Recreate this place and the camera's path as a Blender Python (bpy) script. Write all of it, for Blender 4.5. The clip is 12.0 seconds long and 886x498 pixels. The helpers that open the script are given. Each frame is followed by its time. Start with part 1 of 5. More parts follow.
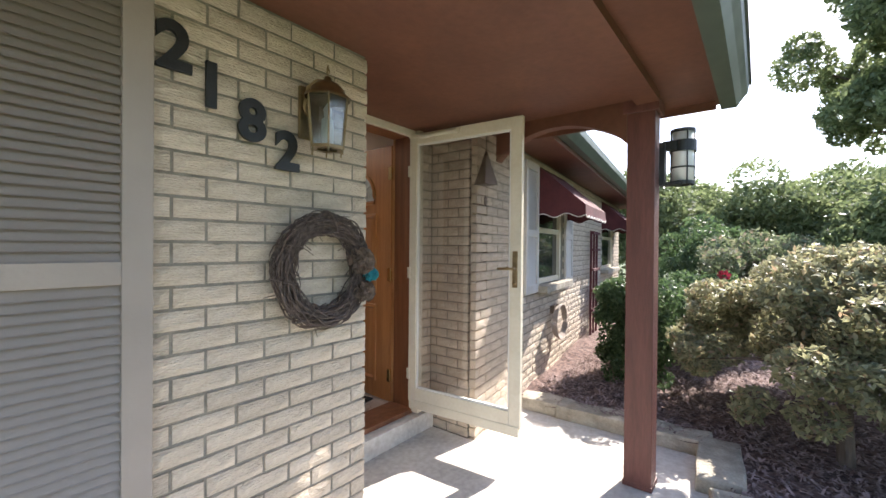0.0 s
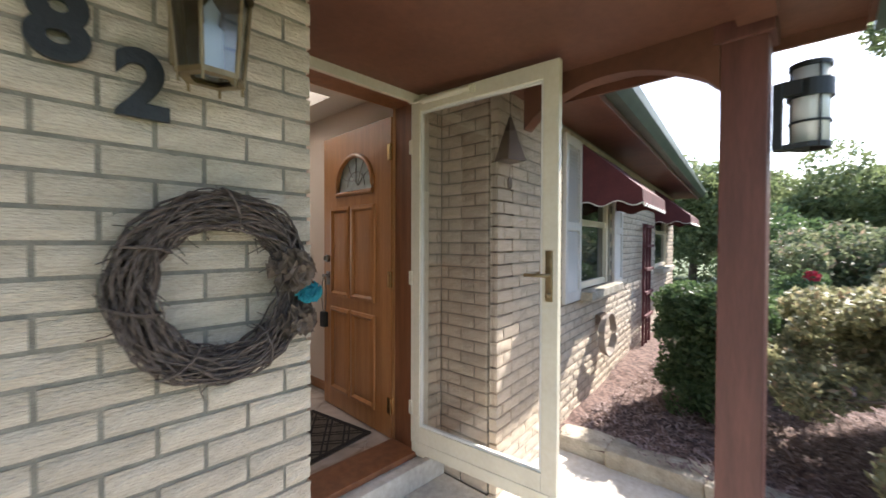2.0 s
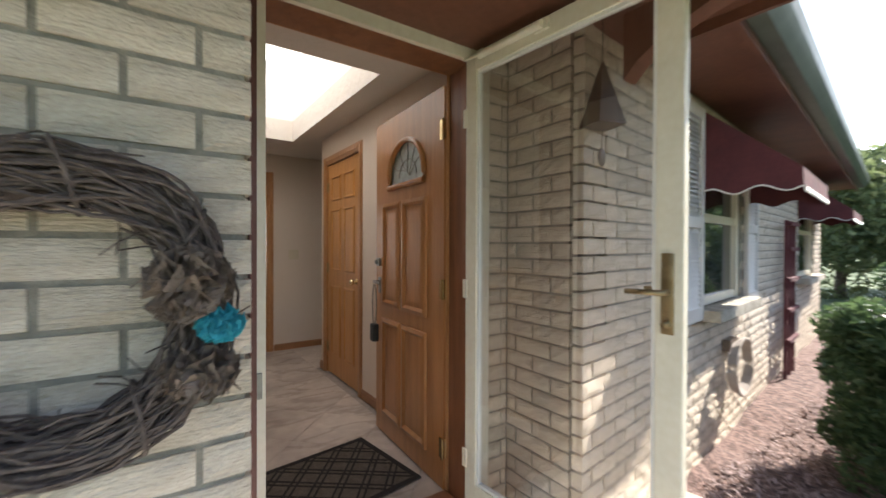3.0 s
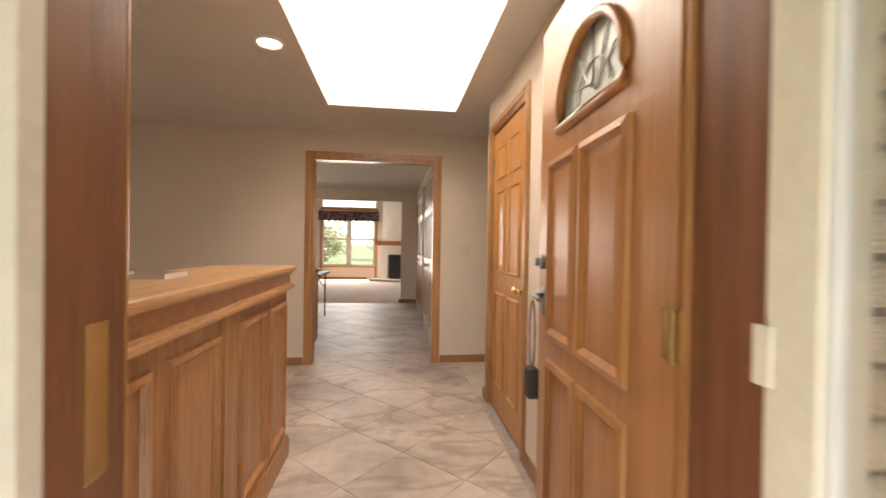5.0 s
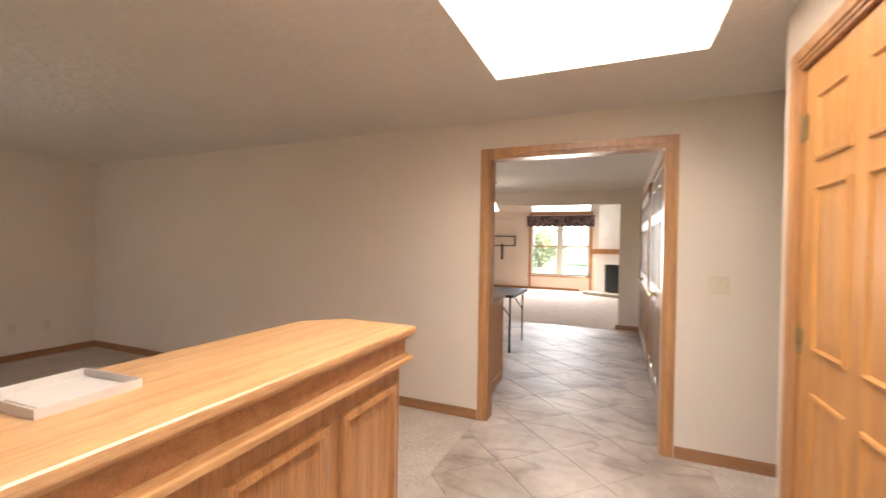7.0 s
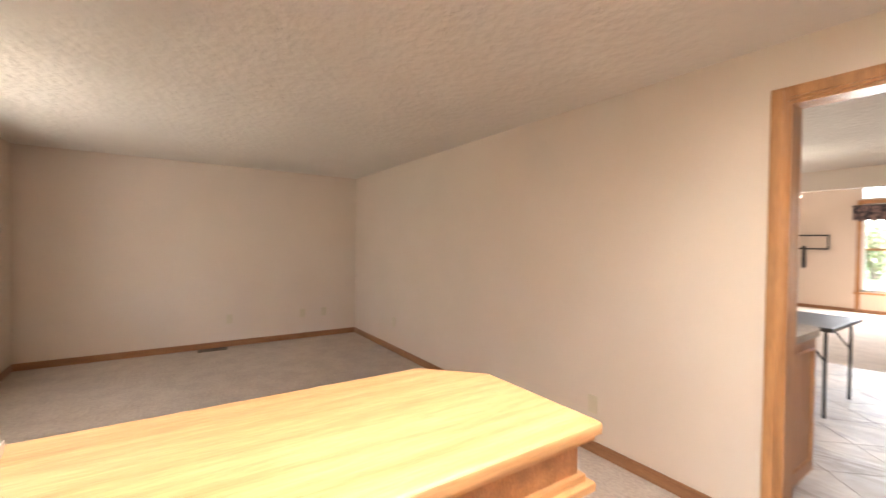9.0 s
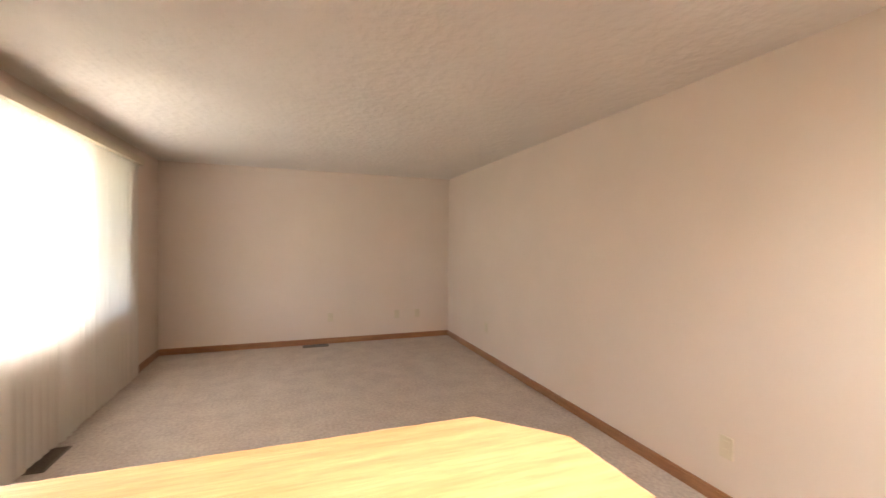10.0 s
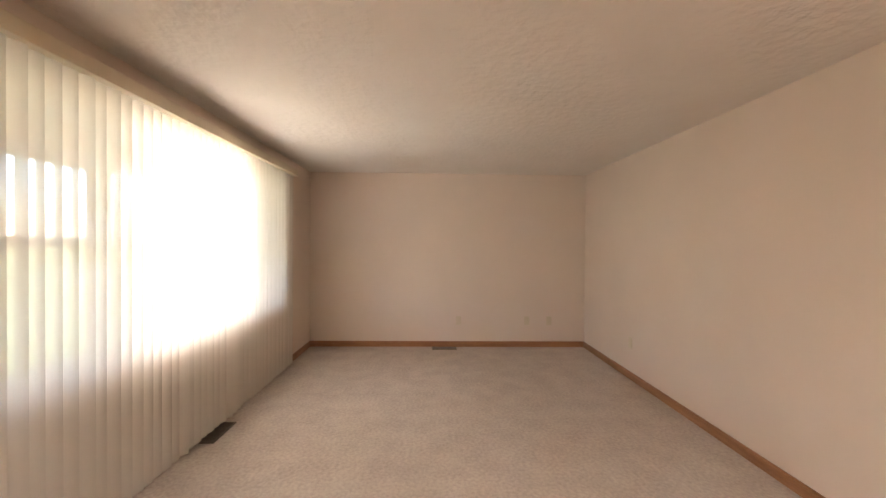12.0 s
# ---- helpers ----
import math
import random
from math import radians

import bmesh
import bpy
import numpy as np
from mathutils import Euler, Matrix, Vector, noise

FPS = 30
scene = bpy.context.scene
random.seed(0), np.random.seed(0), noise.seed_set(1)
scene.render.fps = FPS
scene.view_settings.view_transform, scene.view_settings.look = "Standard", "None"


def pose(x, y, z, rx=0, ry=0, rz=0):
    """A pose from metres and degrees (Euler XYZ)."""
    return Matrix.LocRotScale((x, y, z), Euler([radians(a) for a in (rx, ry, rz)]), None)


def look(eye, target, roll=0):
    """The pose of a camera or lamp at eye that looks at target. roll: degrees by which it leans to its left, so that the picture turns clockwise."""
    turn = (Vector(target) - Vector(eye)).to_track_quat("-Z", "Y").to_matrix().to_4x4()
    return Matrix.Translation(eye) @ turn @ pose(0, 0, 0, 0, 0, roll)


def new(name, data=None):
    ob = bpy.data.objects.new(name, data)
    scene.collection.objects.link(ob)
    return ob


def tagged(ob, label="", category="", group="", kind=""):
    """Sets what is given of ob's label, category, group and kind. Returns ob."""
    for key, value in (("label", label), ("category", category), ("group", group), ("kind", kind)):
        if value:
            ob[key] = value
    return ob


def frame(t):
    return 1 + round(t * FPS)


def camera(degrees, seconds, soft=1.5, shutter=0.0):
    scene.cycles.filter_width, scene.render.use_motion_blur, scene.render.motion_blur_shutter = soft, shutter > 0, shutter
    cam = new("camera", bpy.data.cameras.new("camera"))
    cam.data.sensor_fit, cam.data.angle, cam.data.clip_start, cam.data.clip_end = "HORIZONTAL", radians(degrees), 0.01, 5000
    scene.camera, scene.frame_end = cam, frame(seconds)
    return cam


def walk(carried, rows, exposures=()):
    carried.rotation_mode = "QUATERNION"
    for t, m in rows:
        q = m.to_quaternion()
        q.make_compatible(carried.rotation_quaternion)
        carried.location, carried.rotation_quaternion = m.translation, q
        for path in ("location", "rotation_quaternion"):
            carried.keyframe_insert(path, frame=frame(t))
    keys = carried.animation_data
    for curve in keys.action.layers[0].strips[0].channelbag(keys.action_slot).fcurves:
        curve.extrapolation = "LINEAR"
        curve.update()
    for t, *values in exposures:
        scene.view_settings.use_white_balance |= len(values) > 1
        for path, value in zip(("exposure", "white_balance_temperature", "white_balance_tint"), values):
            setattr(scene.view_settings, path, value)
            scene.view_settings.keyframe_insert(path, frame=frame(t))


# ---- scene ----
cam = camera(94.8, 12.0, shutter=0.5)
PATH = [
    (0, (-1.258, -1.422, 1.245), (0.321, -0.196, 1.233), 0.5),
    (0.5, (-1.179, -1.381, 1.242), (0.397, -0.15, 1.227), 0.5),
    (1, (-1.043, -1.3, 1.242), (0.526, -0.059, 1.222), 0.5),
    (1.5, (-0.861, -1.208, 1.245), (0.677, 0.069, 1.218), 0.3),
    (2, (-0.612, -1.106, 1.257), (0.849, 0.259, 1.223), 0.2),
    (2.5, (-0.361, -0.961, 1.252), (0.965, 0.536, 1.224), 0.1),
    (3, (-0.135, -0.79, 1.239), (1.009, 0.851, 1.223), 0.2),
    (3.2, (-0.045, -0.717, 1.236), (1.012, 0.981, 1.223), 0.2),
    (4.8, (0.477, 0.037, 1.194), (0.811, 2.009, 1.168), 0.3),
    (5, (0.491, 0.151, 1.189), (0.731, 2.136, 1.17), 0.9),
    (5.5, (0.569, 0.462, 1.202), (0.571, 2.462, 1.181), 1.0),
    (6, (0.616, 0.756, 1.22), (0.385, 2.743, 1.199), 1.0),
    (6.5, (0.626, 1.018, 1.319), (0.111, 2.951, 1.296), 1.0),
    (7, (0.603, 1.24, 1.355), (-0.182, 3.079, 1.331), 0.9),
    (7.2, (0.581, 1.326, 1.357), (-0.302, 3.121, 1.336), 1.0),
    (8.8, (0.392, 1.872, 1.366), (-1.188, 3.097, 1.341), 1.0),
    (9, (0.366, 1.93, 1.363), (-1.295, 3.043, 1.331), 0.8),
    (9.5, (0.286, 2.032, 1.363), (-1.499, 2.933, 1.328), 0.8),
    (10, (0.19, 2.123, 1.372), (-1.691, 2.802, 1.339), 0.6),
    (10.5, (0.101, 2.187, 1.363), (-1.845, 2.649, 1.331), 0.6),
    (11, (0.029, 2.218, 1.363), (-1.95, 2.502, 1.335), 0.7),
    (11.5, (0.012, 2.186, 1.362), (-2.002, 2.346, 1.334), 0.4),
    (12, (-0.045, 2.211, 1.361), (-2.087, 2.262, 1.337), 0.5),
]
walk(cam, [(t, look(eye, target, roll)) for t, eye, target, roll in PATH],
     exposures=[(0, 1.5, 6500, 14), (2.0, 1.5, 6500, 12), (3.2, 1.65, 6500, 10), (4.8, 2.7, 7500, 14), (5.5, 3.15, 7100, 13), (7.0, 3.6, 6650, 11), (9.0, 4.15, 6500, 10), (10.0, 4.25, 6500, 10), (12, 4.05, 6700, 12)])

# ---- world, sun, large lights ----
world = bpy.data.worlds.new("sky")
scene.world = world
world.use_nodes = True
wn = world.node_tree.nodes
sky = wn.new("ShaderNodeTexSky")
sky.sky_type = "NISHITA"
sky.sun_disc = False
sky.sun_elevation = radians(41)
sky.sun_rotation = radians(101)
world.node_tree.links.new(sky.outputs[0], wn["Background"].inputs[0])
wn["Background"].inputs[1].default_value = 0.15

sun_data = bpy.data.lights.new("sun", "SUN")
sun_data.energy, sun_data.angle, sun_data.color = 5.0, radians(0.5), (1.0, 0.95, 0.87)
sun = new("sun", sun_data)
sun.matrix_world = look((0.737, -0.145, 0.66), (0, 0, 0))


def area_light(name, eye, target, w, h, watts, color):
    d = bpy.data.lights.new(name, "AREA")
    d.shape, d.size, d.size_y, d.energy, d.color = "RECTANGLE", w, h, watts, color
    ob = new(name, d)
    ob.matrix_world = look(eye, target)
    return ob


area_light("skylight_daylight", (0.48, 2.5, 3.02), (0.48, 2.5, 0), 0.98, 1.9, 4.0, (1.0, 0.95, 0.88))
area_light("far_sash_daylight", (-4.005, 0.41, 1.4), (-4.005, 3, 1.4), 0.6, 1.3, 0.2, (0.97, 0.98, 1.0))
area_light("near_sash_daylight", (-1.86, 0.41, 1.4), (-1.86, 3, 1.4), 0.6, 1.3, 0.2, (0.97, 0.98, 1.0))
area_light("picture_window_daylight", (-2.93, 0.41, 1.4), (-2.93, 3, 1.4), 1.3, 1.3, 5.0, (1.0, 0.97, 0.93))
area_light("family_window_daylight", (-1.0, 13.95, 1.3), (-1.0, 10, 1.0), 1.7, 2.2, 22, (1.0, 0.98, 0.95))
# added fill from the unseen left side, to brighten the kitchen
area_light("kitchen_window_daylight", (-3.35, 6.3, 1.4), (0, 6.3, 1.0), 1.6, 1.2, 2.5, (1.0, 0.97, 0.93))


# ---- materials ----
def mat(name, c1, c2=None, scale=8.0, rough=0.6, bump=0.0, bscale=60.0, metal=0.0, stretch=(1, 1, 1), vary=0.0, fine=0.0, detail=5.0, coat=0.0, lo=0.35, hi=0.65):
    m = bpy.data.materials.new(name)
    m.use_nodes = True
    n, l = m.node_tree.nodes, m.node_tree.links
    b = n["Principled BSDF"]
    b.inputs["Roughness"].default_value, b.inputs["Metallic"].default_value = rough, metal
    b.inputs["Coat Weight"].default_value = coat
    c2 = c2 or tuple(v * 0.8 for v in c1)
    tc, mp = n.new("ShaderNodeTexCoord"), n.new("ShaderNodeMapping")
    mp.inputs["Scale"].default_value = stretch
    l.new(tc.outputs["Object"], mp.inputs[0])
    t = n.new("ShaderNodeTexNoise")
    t.inputs["Scale"].default_value, t.inputs["Detail"].default_value = scale, detail
    l.new(mp.outputs[0], t.inputs["Vector"])
    r = n.new("ShaderNodeValToRGB")
    r.color_ramp.elements[0].position, r.color_ramp.elements[1].position = lo, hi
    r.color_ramp.elements[0].color, r.color_ramp.elements[1].color = (*c2, 1), (*c1, 1)
    l.new(t.outputs[0], r.inputs[0])
    col = r.outputs[0]
    if vary:
        oi, hs, mr = n.new("ShaderNodeObjectInfo"), n.new("ShaderNodeHueSaturation"), n.new("ShaderNodeMapRange")
        mr.inputs[3].default_value, mr.inputs[4].default_value = 1 - vary, 1 + vary
        l.new(oi.outputs["Random"], mr.inputs[0])
        l.new(mr.outputs[0], hs.inputs["Value"])
        l.new(col, hs.inputs["Color"])
        col = hs.outputs[0]
    if fine:
        t2, mx = n.new("ShaderNodeTexNoise"), n.new("ShaderNodeMix")
        t2.inputs["Scale"].default_value, t2.inputs["Detail"].default_value = scale * 9, 3
        l.new(mp.outputs[0], t2.inputs["Vector"])
        mx.data_type, mx.blend_type = "RGBA", "OVERLAY"
        mx.inputs[0].default_value = fine
        l.new(col, mx.inputs[6])
        l.new(t2.outputs[0], mx.inputs[7])
        col = mx.outputs[2]
    l.new(col, b.inputs["Base Color"])
    if bump:
        t3, bp = n.new("ShaderNodeTexNoise"), n.new("ShaderNodeBump")
        t3.inputs["Scale"].default_value, t3.inputs["Detail"].default_value = bscale, 4
        l.new(mp.outputs[0], t3.inputs["Vector"])
        bp.inputs["Strength"].default_value, bp.inputs["Distance"].default_value = bump, 0.01
        l.new(t3.outputs[0], bp.inputs["Height"])
        l.new(bp.outputs[0], b.inputs["Normal"])
    return m


def leafmat(name, c1, c2, c3=None):
    m = bpy.data.materials.new(name)
    m.use_nodes = True
    n, l = m.node_tree.nodes, m.node_tree.links
    b = n["Principled BSDF"]
    g, r = n.new("ShaderNodeNewGeometry"), n.new("ShaderNodeValToRGB")
    r.color_ramp.elements[0].color, r.color_ramp.elements[1].color = (*c1, 1), (*c2, 1)
    if c3:
        e = r.color_ramp.elements.new(0.85)
        e.color = (*c2, 1)
        r.color_ramp.elements[2].color = (*c3, 1)
    l.new(g.outputs["Random Per Island"], r.inputs[0])
    l.new(r.outputs[0], b.inputs["Base Color"])
    b.inputs["Roughness"].default_value = 0.5
    tr, mx = n.new("ShaderNodeBsdfTranslucent"), n.new("ShaderNodeMixShader")
    mx.inputs[0].default_value = 0.5
    l.new(r.outputs[0], tr.inputs[0])
    l.new(b.outputs[0], mx.inputs[1])
    l.new(tr.outputs[0], mx.inputs[2])
    l.new(mx.outputs[0], n["Material Output"].inputs[0])
    return m


def glassmat(name, tint=(1, 1, 1), rough=0.0, clear=0.97):
    m = bpy.data.materials.new(name)
    m.use_nodes = True
    n, l = m.node_tree.nodes, m.node_tree.links
    gl, tr, mx, lw = n.new("ShaderNodeBsdfGlossy"), n.new("ShaderNodeBsdfTransparent"), n.new("ShaderNodeMixShader"), n.new("ShaderNodeLayerWeight")
    pw, fr = n.new("ShaderNodeMath"), n.new("ShaderNodeMath")
    pw.operation, fr.operation = "POWER", "MULTIPLY_ADD"
    pw.inputs[1].default_value, fr.inputs[1].default_value, fr.inputs[2].default_value = 4.0, 0.8, 0.13
    l.new(lw.outputs["Facing"], pw.inputs[0])
    l.new(pw.outputs[0], fr.inputs[0])
    gl.inputs["Roughness"].default_value = rough
    tr.inputs[0].default_value = (*[c * clear for c in tint], 1)
    l.new(fr.outputs[0], mx.inputs[0])
    l.new(tr.outputs[0], mx.inputs[1])
    l.new(gl.outputs[0], mx.inputs[2])
    l.new(mx.outputs[0], n["Material Output"].inputs[0])
    return m


def glow(name, color, strength):
    m = bpy.data.materials.new(name)
    m.use_nodes = True
    b = m.node_tree.nodes["Principled BSDF"]
    b.inputs["Base Color"].default_value = (*color, 1)
    b.inputs["Emission Color"].default_value, b.inputs["Emission Strength"].default_value = (*color, 1), strength
    return m


def sheer(name, color, amount):
    m = bpy.data.materials.new(name)
    m.use_nodes = True
    n, l = m.node_tree.nodes, m.node_tree.links
    b = n["Principled BSDF"]
    b.inputs["Base Color"].default_value, b.inputs["Roughness"].default_value = (*color, 1), 0.85
    t = n.new("ShaderNodeTexNoise")
    tc, mp, bp = n.new("ShaderNodeTexCoord"), n.new("ShaderNodeMapping"), n.new("ShaderNodeBump")
    mp.inputs["Scale"].default_value = (1, 1, 0.05)
    t.inputs["Scale"].default_value = 260
    bp.inputs["Strength"].default_value = 0.2
    l.new(tc.outputs["Object"], mp.inputs[0])
    l.new(mp.outputs[0], t.inputs["Vector"])
    l.new(t.outputs[0], bp.inputs["Height"])
    l.new(bp.outputs[0], b.inputs["Normal"])
    tr, mx = n.new("ShaderNodeBsdfTranslucent"), n.new("ShaderNodeMixShader")
    tr.inputs[0].default_value = (*color, 1)
    mx.inputs[0].default_value = amount
    l.new(b.outputs[0], mx.inputs[1])
    l.new(tr.outputs[0], mx.inputs[2])
    thin, weave = n.new("ShaderNodeBsdfTransparent"), n.new("ShaderNodeMixShader")
    weave.inputs[0].default_value = 0.18
    l.new(mx.outputs[0], weave.inputs[1])
    l.new(thin.outputs[0], weave.inputs[2])
    l.new(weave.outputs[0], n["Material Output"].inputs[0])
    return m


M_BRICK = mat("cream_rough_brick", (0.66, 0.555, 0.44), (0.51, 0.42, 0.325), 9, 0.85, 0.9, 55, stretch=(1, 1, 3.2), vary=0.12, fine=0.3)
M_MORTAR = mat("grey_mortar", (0.30, 0.265, 0.215), (0.22, 0.195, 0.16), 30, 0.95, 0.5, 150)
M_SHUTTER = mat("taupe_shutter_paint", (0.35, 0.295, 0.255), (0.31, 0.26, 0.225), 4, 0.55, 0.1, 80)
M_SHUTTER_W = mat("pale_shutter_paint", (0.62, 0.58, 0.54), (0.55, 0.51, 0.47), 4, 0.5)
M_BROWN = mat("red_brown_painted_wood", (0.155, 0.062, 0.036), (0.12, 0.046, 0.027), 3, 0.55, 0.15, 40, stretch=(1, 1, 1), fine=0.25)
M_POST = mat("maroon_painted_post", (0.15, 0.055, 0.042), (0.105, 0.038, 0.03), 5, 0.5, 0.25, 60, stretch=(3, 3, 0.4), fine=0.3)
M_GUTTER = mat("dark_green_gutter_metal", (0.10, 0.13, 0.11), (0.075, 0.10, 0.085), 6, 0.4, metal=0.2)
M_CREAM = mat("cream_painted_metal", (0.72, 0.66, 0.53), (0.66, 0.60, 0.48), 5, 0.4, 0.05, 50, fine=0.15)
M_WHITE = mat("white_painted_trim", (0.78, 0.76, 0.72), (0.72, 0.70, 0.66), 5, 0.45)
M_BLACK = mat("black_painted_iron", (0.02, 0.02, 0.02), (0.012, 0.012, 0.012), 12, 0.45, 0.2, 90)
M_BRASS = mat("aged_brass", (0.34, 0.25, 0.14), (0.24, 0.17, 0.09), 25, 0.42, metal=0.9)
M_SHINY = mat("polished_brass", (0.78, 0.62, 0.36), (0.72, 0.56, 0.3), 25, 0.15, metal=1.0)
M_STEEL = mat("brushed_steel", (0.30, 0.29, 0.27), (0.22, 0.21, 0.20), 25, 0.38, metal=1.0)
M_GLASS = glassmat("clear_glass")
M_PALEGLASS = glassmat("pale_lamp_glass", (0.85, 0.9, 0.9), 0.12, 0.75)
M_LAMPGLASS = mat("seeded_pale_lamp_glass", (0.52, 0.58, 0.58), (0.42, 0.47, 0.47), 30, 0.12, 0.2, 60)
M_OPAL = mat("white_opal_glass", (0.80, 0.79, 0.76), (0.75, 0.74, 0.71), 3, 0.25)
M_DARKGLASS = mat("dark_window_glass", (0.03, 0.035, 0.035), (0.02, 0.024, 0.024), 2, 0.03)
M_TWIG = mat("dry_vine", (0.165, 0.12, 0.10), (0.065, 0.045, 0.038), 60, 0.8, 0.5, 200, lo=0.3, hi=0.7)
M_BURLAP = mat("brown_burlap", (0.30, 0.215, 0.165), (0.18, 0.125, 0.095), 40, 0.95, 0.7, 300)
M_TEAL = mat("turquoise_cloth", (0.06, 0.45, 0.52), (0.04, 0.32, 0.40), 30, 0.8, 0.3, 150)
M_AWNING = mat("maroon_awning_canvas", (0.115, 0.028, 0.032), (0.085, 0.02, 0.024), 6, 0.85, 0.2, 300, fine=0.2)
M_CONCRETE = mat("porch_concrete", (0.62, 0.58, 0.52), (0.50, 0.465, 0.415), 3, 0.9, 0.3, 90, fine=0.4)
M_STONE = mat("buff_edging_stone", (0.46, 0.41, 0.33), (0.31, 0.27, 0.21), 9, 0.9, 0.8, 40, vary=0.15, fine=0.3)
M_MULCH = mat("red_brown_mulch", (0.22, 0.14, 0.12), (0.07, 0.043, 0.036), 28, 0.95, 1.0, 60, fine=0.5)
M_LAWN = mat("lawn", (0.10, 0.13, 0.05), (0.06, 0.085, 0.03), 6, 0.95, 0.6, 60, fine=0.5)
M_BARK = mat("grey_brown_bark", (0.15, 0.115, 0.09), (0.075, 0.055, 0.042), 18, 0.95, 0.8, 60, stretch=(1, 1, 0.25))
M_OAK = mat("honey_oak", (0.48, 0.235, 0.095), (0.35, 0.155, 0.058), 5, 0.32, 0.12, 90, stretch=(6, 6, 0.35), fine=0.45, coat=0.25)
# same oak with skylight brightness put into the colour; grain runs lengthwise
M_OAKLIT = mat("honey_oak_lightened", (0.62, 0.355, 0.17), (0.48, 0.25, 0.105), 5, 0.34, 0.12, 90, stretch=(7, 0.4, 6), fine=0.45, coat=0.3)
M_OAKX = mat("honey_oak_rail", (0.44, 0.205, 0.085), (0.33, 0.145, 0.055), 5, 0.34, 0.12, 90, stretch=(0.4, 6, 6), fine=0.4, coat=0.2)
M_DOOR = mat("stained_entry_door", (0.44, 0.195, 0.068), (0.36, 0.15, 0.05), 4, 0.35, 0.08, 80, stretch=(5, 5, 0.3), fine=0.25, coat=0.25)
M_PINE = mat("golden_pine_door", (0.52, 0.245, 0.075), (0.43, 0.19, 0.054), 4, 0.4, 0.06, 80, stretch=(5, 5, 0.3), fine=0.3, coat=0.12)
M_BROWNJAMB = mat("red_stained_jamb", (0.24, 0.095, 0.043), (0.17, 0.064, 0.028), 4, 0.4, 0.1, 80, stretch=(5, 5, 0.3), fine=0.3)
M_DARKDOOR = mat("brown_pantry_door", (0.27, 0.155, 0.082), (0.20, 0.11, 0.058), 4, 0.42, 0.04, 80, stretch=(5, 5, 0.3), fine=0.3)
M_WALL = mat("beige_wall_paint", (0.67, 0.555, 0.465), (0.64, 0.53, 0.44), 1.2, 0.8, 0.12, 160)
M_CEIL = mat("textured_white_ceiling", (0.72, 0.655, 0.595), (0.69, 0.625, 0.565), 2, 0.9, 1.0, 17)
M_SHAFT = mat("white_skylight_shaft", (0.85, 0.84, 0.81), (0.82, 0.81, 0.78), 2, 0.8)
def slate_tile(name):
    """Pale cloudy tile with cleft ridges and dark veins, shifted from tile to tile."""
    m = mat(name, (0.55, 0.455, 0.385), (0.30, 0.235, 0.195), 1.6, 0.55, vary=0.07, fine=0.2, detail=8, lo=0.32, hi=0.66)
    n, l = m.node_tree.nodes, m.node_tree.links
    b = n["Principled BSDF"]
    tc, oi, sc, add = n.new("ShaderNodeTexCoord"), n.new("ShaderNodeObjectInfo"), n.new("ShaderNodeVectorMath"), n.new("ShaderNodeVectorMath")
    sc.operation, add.operation = "SCALE", "ADD"
    sc.inputs[0].default_value = (37.0, 21.0, 0.0)
    l.new(oi.outputs["Random"], sc.inputs["Scale"])
    l.new(tc.outputs["Object"], add.inputs[0])
    l.new(sc.outputs[0], add.inputs[1])
    mp = n.new("ShaderNodeMapping")
    mp.inputs["Rotation"].default_value = (0, 0, 0.6)
    mp.inputs["Scale"].default_value = (1.0, 2.6, 1.0)
    l.new(add.outputs[0], mp.inputs[0])
    t = n.new("ShaderNodeTexNoise")
    t.inputs["Scale"].default_value, t.inputs["Detail"].default_value, t.inputs["Distortion"].default_value = 0.9, 6, 0.5
    l.new(mp.outputs[0], t.inputs["Vector"])
    sub, ab, vr = n.new("ShaderNodeMath"), n.new("ShaderNodeMath"), n.new("ShaderNodeValToRGB")
    sub.operation, ab.operation = "SUBTRACT", "ABSOLUTE"
    sub.inputs[1].default_value = 0.5
    l.new(t.outputs[0], sub.inputs[0])
    l.new(sub.outputs[0], ab.inputs[0])
    vr.color_ramp.elements[0].position, vr.color_ramp.elements[1].position = 0.0, 0.03
    vr.color_ramp.elements[0].color, vr.color_ramp.elements[1].color = (0.50, 0.44, 0.41, 1), (1, 1, 1, 1)
    l.new(ab.outputs[0], vr.inputs[0])
    mx = n.new("ShaderNodeMix")
    mx.data_type, mx.blend_type = "RGBA", "MULTIPLY"
    mx.inputs[0].default_value = 0.55
    old = b.inputs["Base Color"].links[0].from_socket
    l.new(old, mx.inputs[6])
    l.new(vr.outputs[0], mx.inputs[7])
    l.new(mx.outputs[2], b.inputs["Base Color"])
    bp = n.new("ShaderNodeBump")
    bp.inputs["Strength"].default_value, bp.inputs["Distance"].default_value = 0.7, 0.04
    l.new(t.outputs[0], bp.inputs["Height"])
    l.new(bp.outputs[0], b.inputs["Normal"])
    return m


M_TILE = slate_tile("cleft_grey_beige_tile")
M_GROUT = mat("grey_grout", (0.36, 0.305, 0.265), (0.28, 0.235, 0.20), 20, 0.9)
M_CARPET = mat("beige_carpet", (0.56, 0.47, 0.40), (0.49, 0.405, 0.345), 5, 1.0, 0.6, 260, fine=0.35)
M_BASE = mat("stained_baseboard", (0.33, 0.155, 0.068), (0.26, 0.115, 0.05), 5, 0.4, stretch=(0.6, 0.6, 5), fine=0.3)
M_BLIND = sheer("cream_vertical_blind", (0.76, 0.70, 0.625), 0.32)
M_PLATE = mat("ivory_plastic", (0.60, 0.51, 0.37), (0.56, 0.475, 0.34), 5, 0.35)
